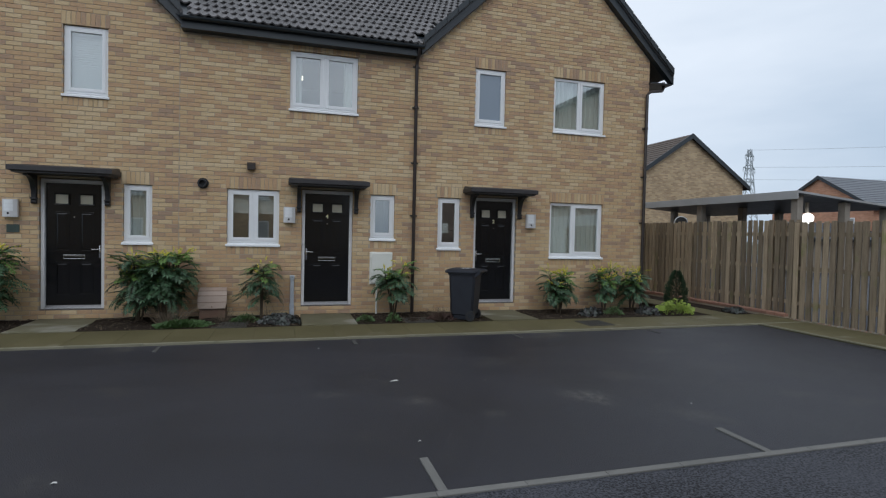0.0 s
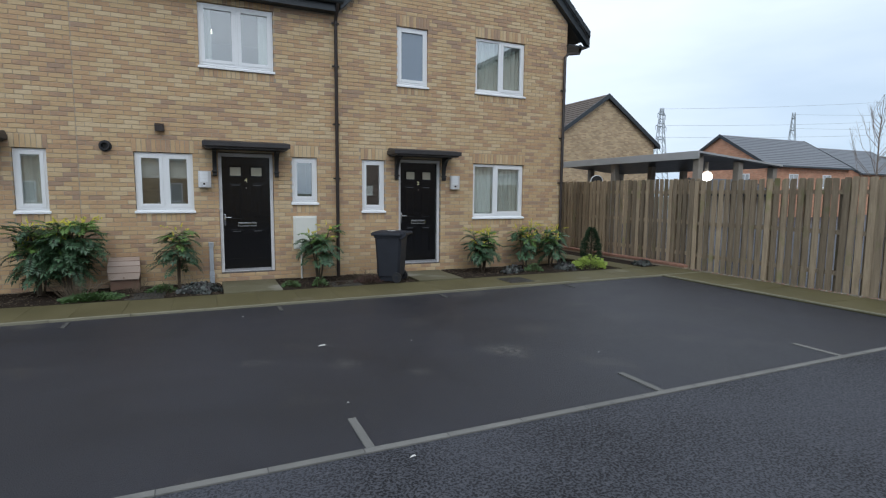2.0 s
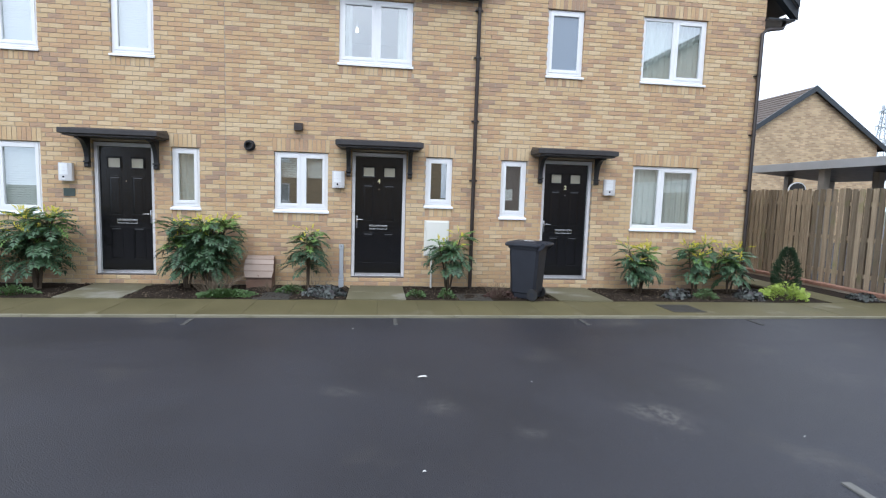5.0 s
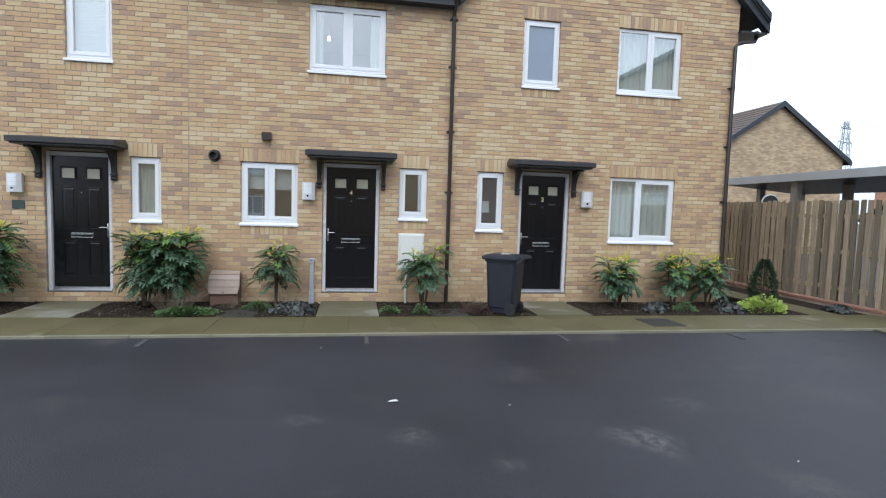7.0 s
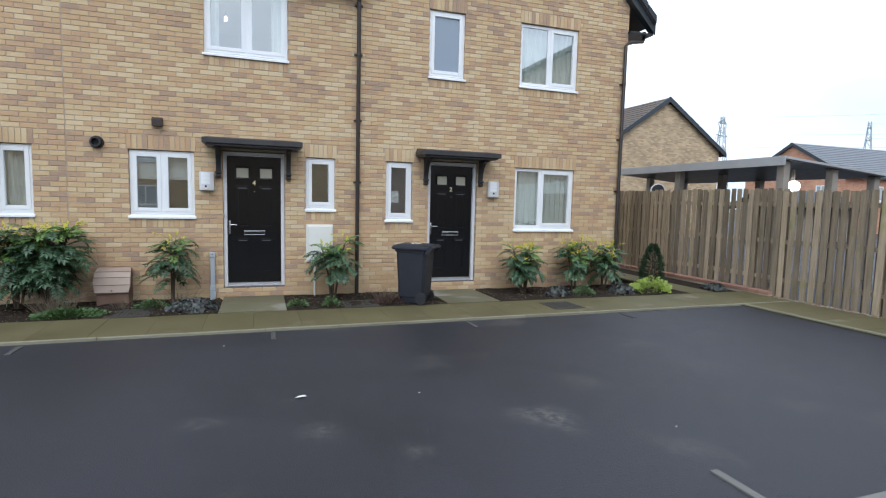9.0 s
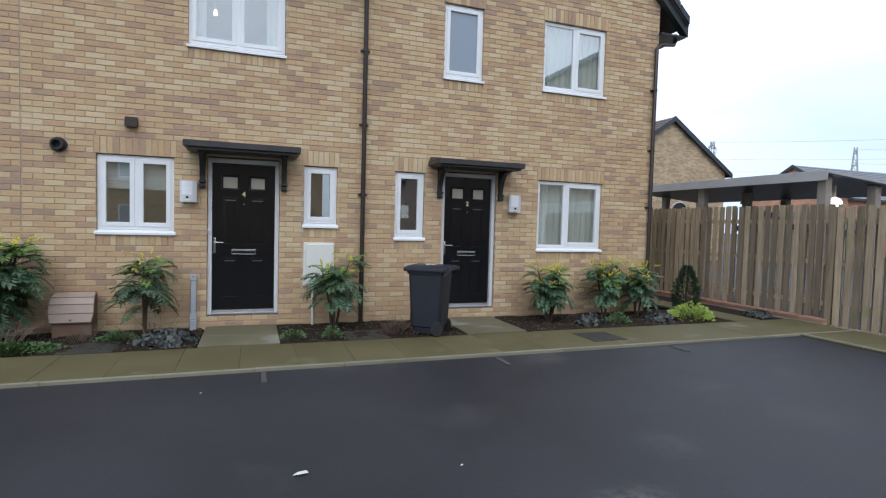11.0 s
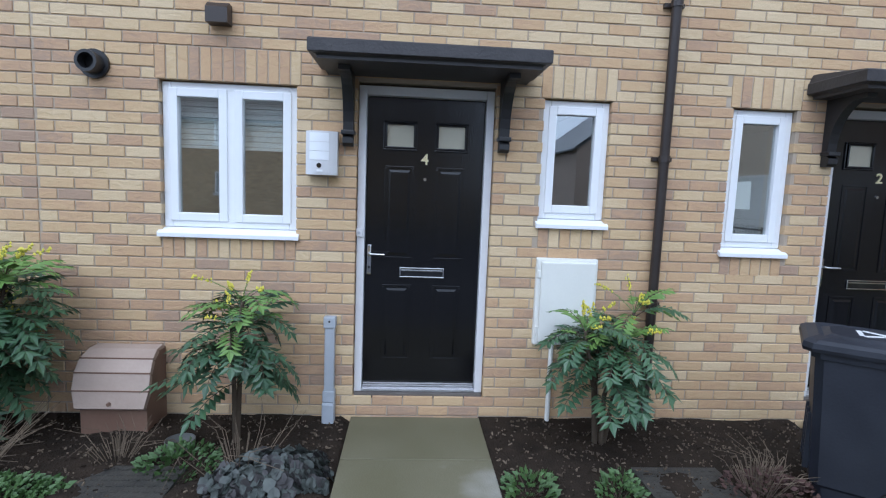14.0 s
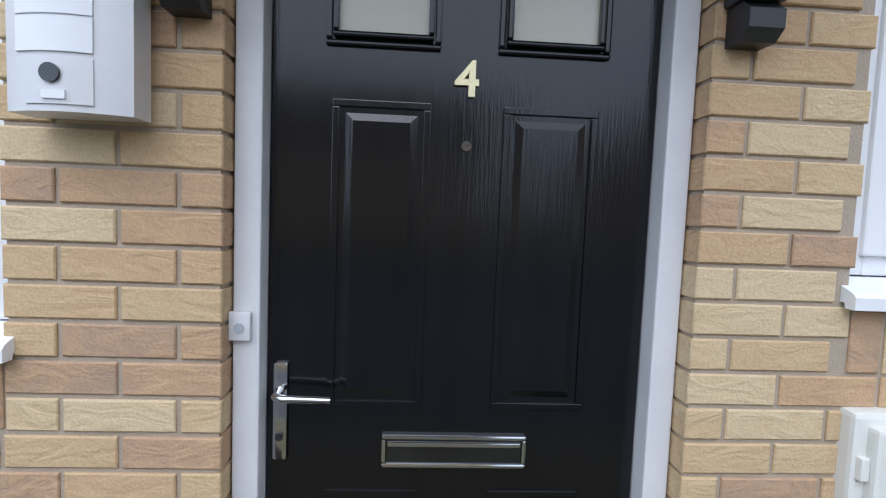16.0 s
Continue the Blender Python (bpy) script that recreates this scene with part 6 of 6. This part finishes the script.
def put_brick(xa, xb, za, zb):
    global singles
    w, h = xb - xa, zb - za
    cx, cz = (xa + xb) / 2, (za + zb) / 2
    dy = random.uniform(-0.0015, 0.0015)
    if -0.95 < cx < 1.62 and cz < 2.6 and singles < 300:
        key = (round(w, 3), round(h, 3))
        if key not in brick_cache:
            b = Mesh()
            b.add(*brick_faces(w, h), BUFF)
            brick_cache[key] = b.data("brick")
        o = new("brick", brick_cache[key])
        o.parent = wall_front
        o.matrix_local = pose(cx, dy, cz, 0, random.uniform(-0.25, 0.25), 0)
        singles += 1
    else:
        v, q = brick_faces(w, h)
        t = random.random()
        rest.add([(p[0] + cx, p[1] + dy, p[2] + cz) for p in v], q, BUFF, t + 0.0001)


J = 0.010
special = []                       # lintel and sub-sill bands laid on end
for _, x0, x1, z0, z1, _, _ in WINDOWS:
    special.append((x0 - 0.03, x1 + 0.03, z1, z1 + 3 * COURSE, 3 * COURSE))
    special.append((x0, x1, z0 - 2 * COURSE + 0.004, z0, 2 * COURSE))
for x0, x1, za, zb, _ in special:
    n = max(1, round((x1 - x0) / 0.075))
    s = (x1 - x0) / n
    for i in range(n):
        put_brick(x0 + i * s + J / 2, x0 + (i + 1) * s - J / 2, za + J / 2, zb - J / 2)
holes = openings + [(a, b, c, d) for a, b, c, d, _ in special]
k = -1
while BASE + k * COURSE < APEX - 0.3:
    z0 = BASE + k * COURSE
    za, zb, zm = z0 + J / 2, z0 + COURSE - J / 2, z0 + COURSE / 2
    spans = [(WALL_L, -2.604), (-2.594, CORNER)] if zb < 5.12 else []
    if zb >= 5.12:
        for gx in GABLES:
            hw = (APEX - 0.29 - zb) / PITCH
            if hw > 0.1:
                spans.append((max(WALL_L, gx - hw), min(CORNER, gx + hw)))
    for h in holes:
        if h[2] < zm < h[3]:
            out = []
            for a, c in spans:
                if h[1] <= a or h[0] >= c:
                    out.append((a, c))
                else:
                    if h[0] > a:
                        out.append((a, h[0]))
                    if h[1] < c:
                        out.append((h[1], c))
            spans = out
    for a, c in spans:
        g = math.floor(a / 0.225) * 0.225 + (0.1125 if k % 2 else 0.0) - 0.225
        while g < c:
            xa, xb = max(a, g + J / 2), min(c, g + 0.225 - J / 2)
            if xb - xa > 0.028:
                put_brick(xa, xb, za, zb)
            g += 0.225
    k += 1
bricks = rest.ob("brickwork", wall_front)
tagged(bricks, kind="stuff")
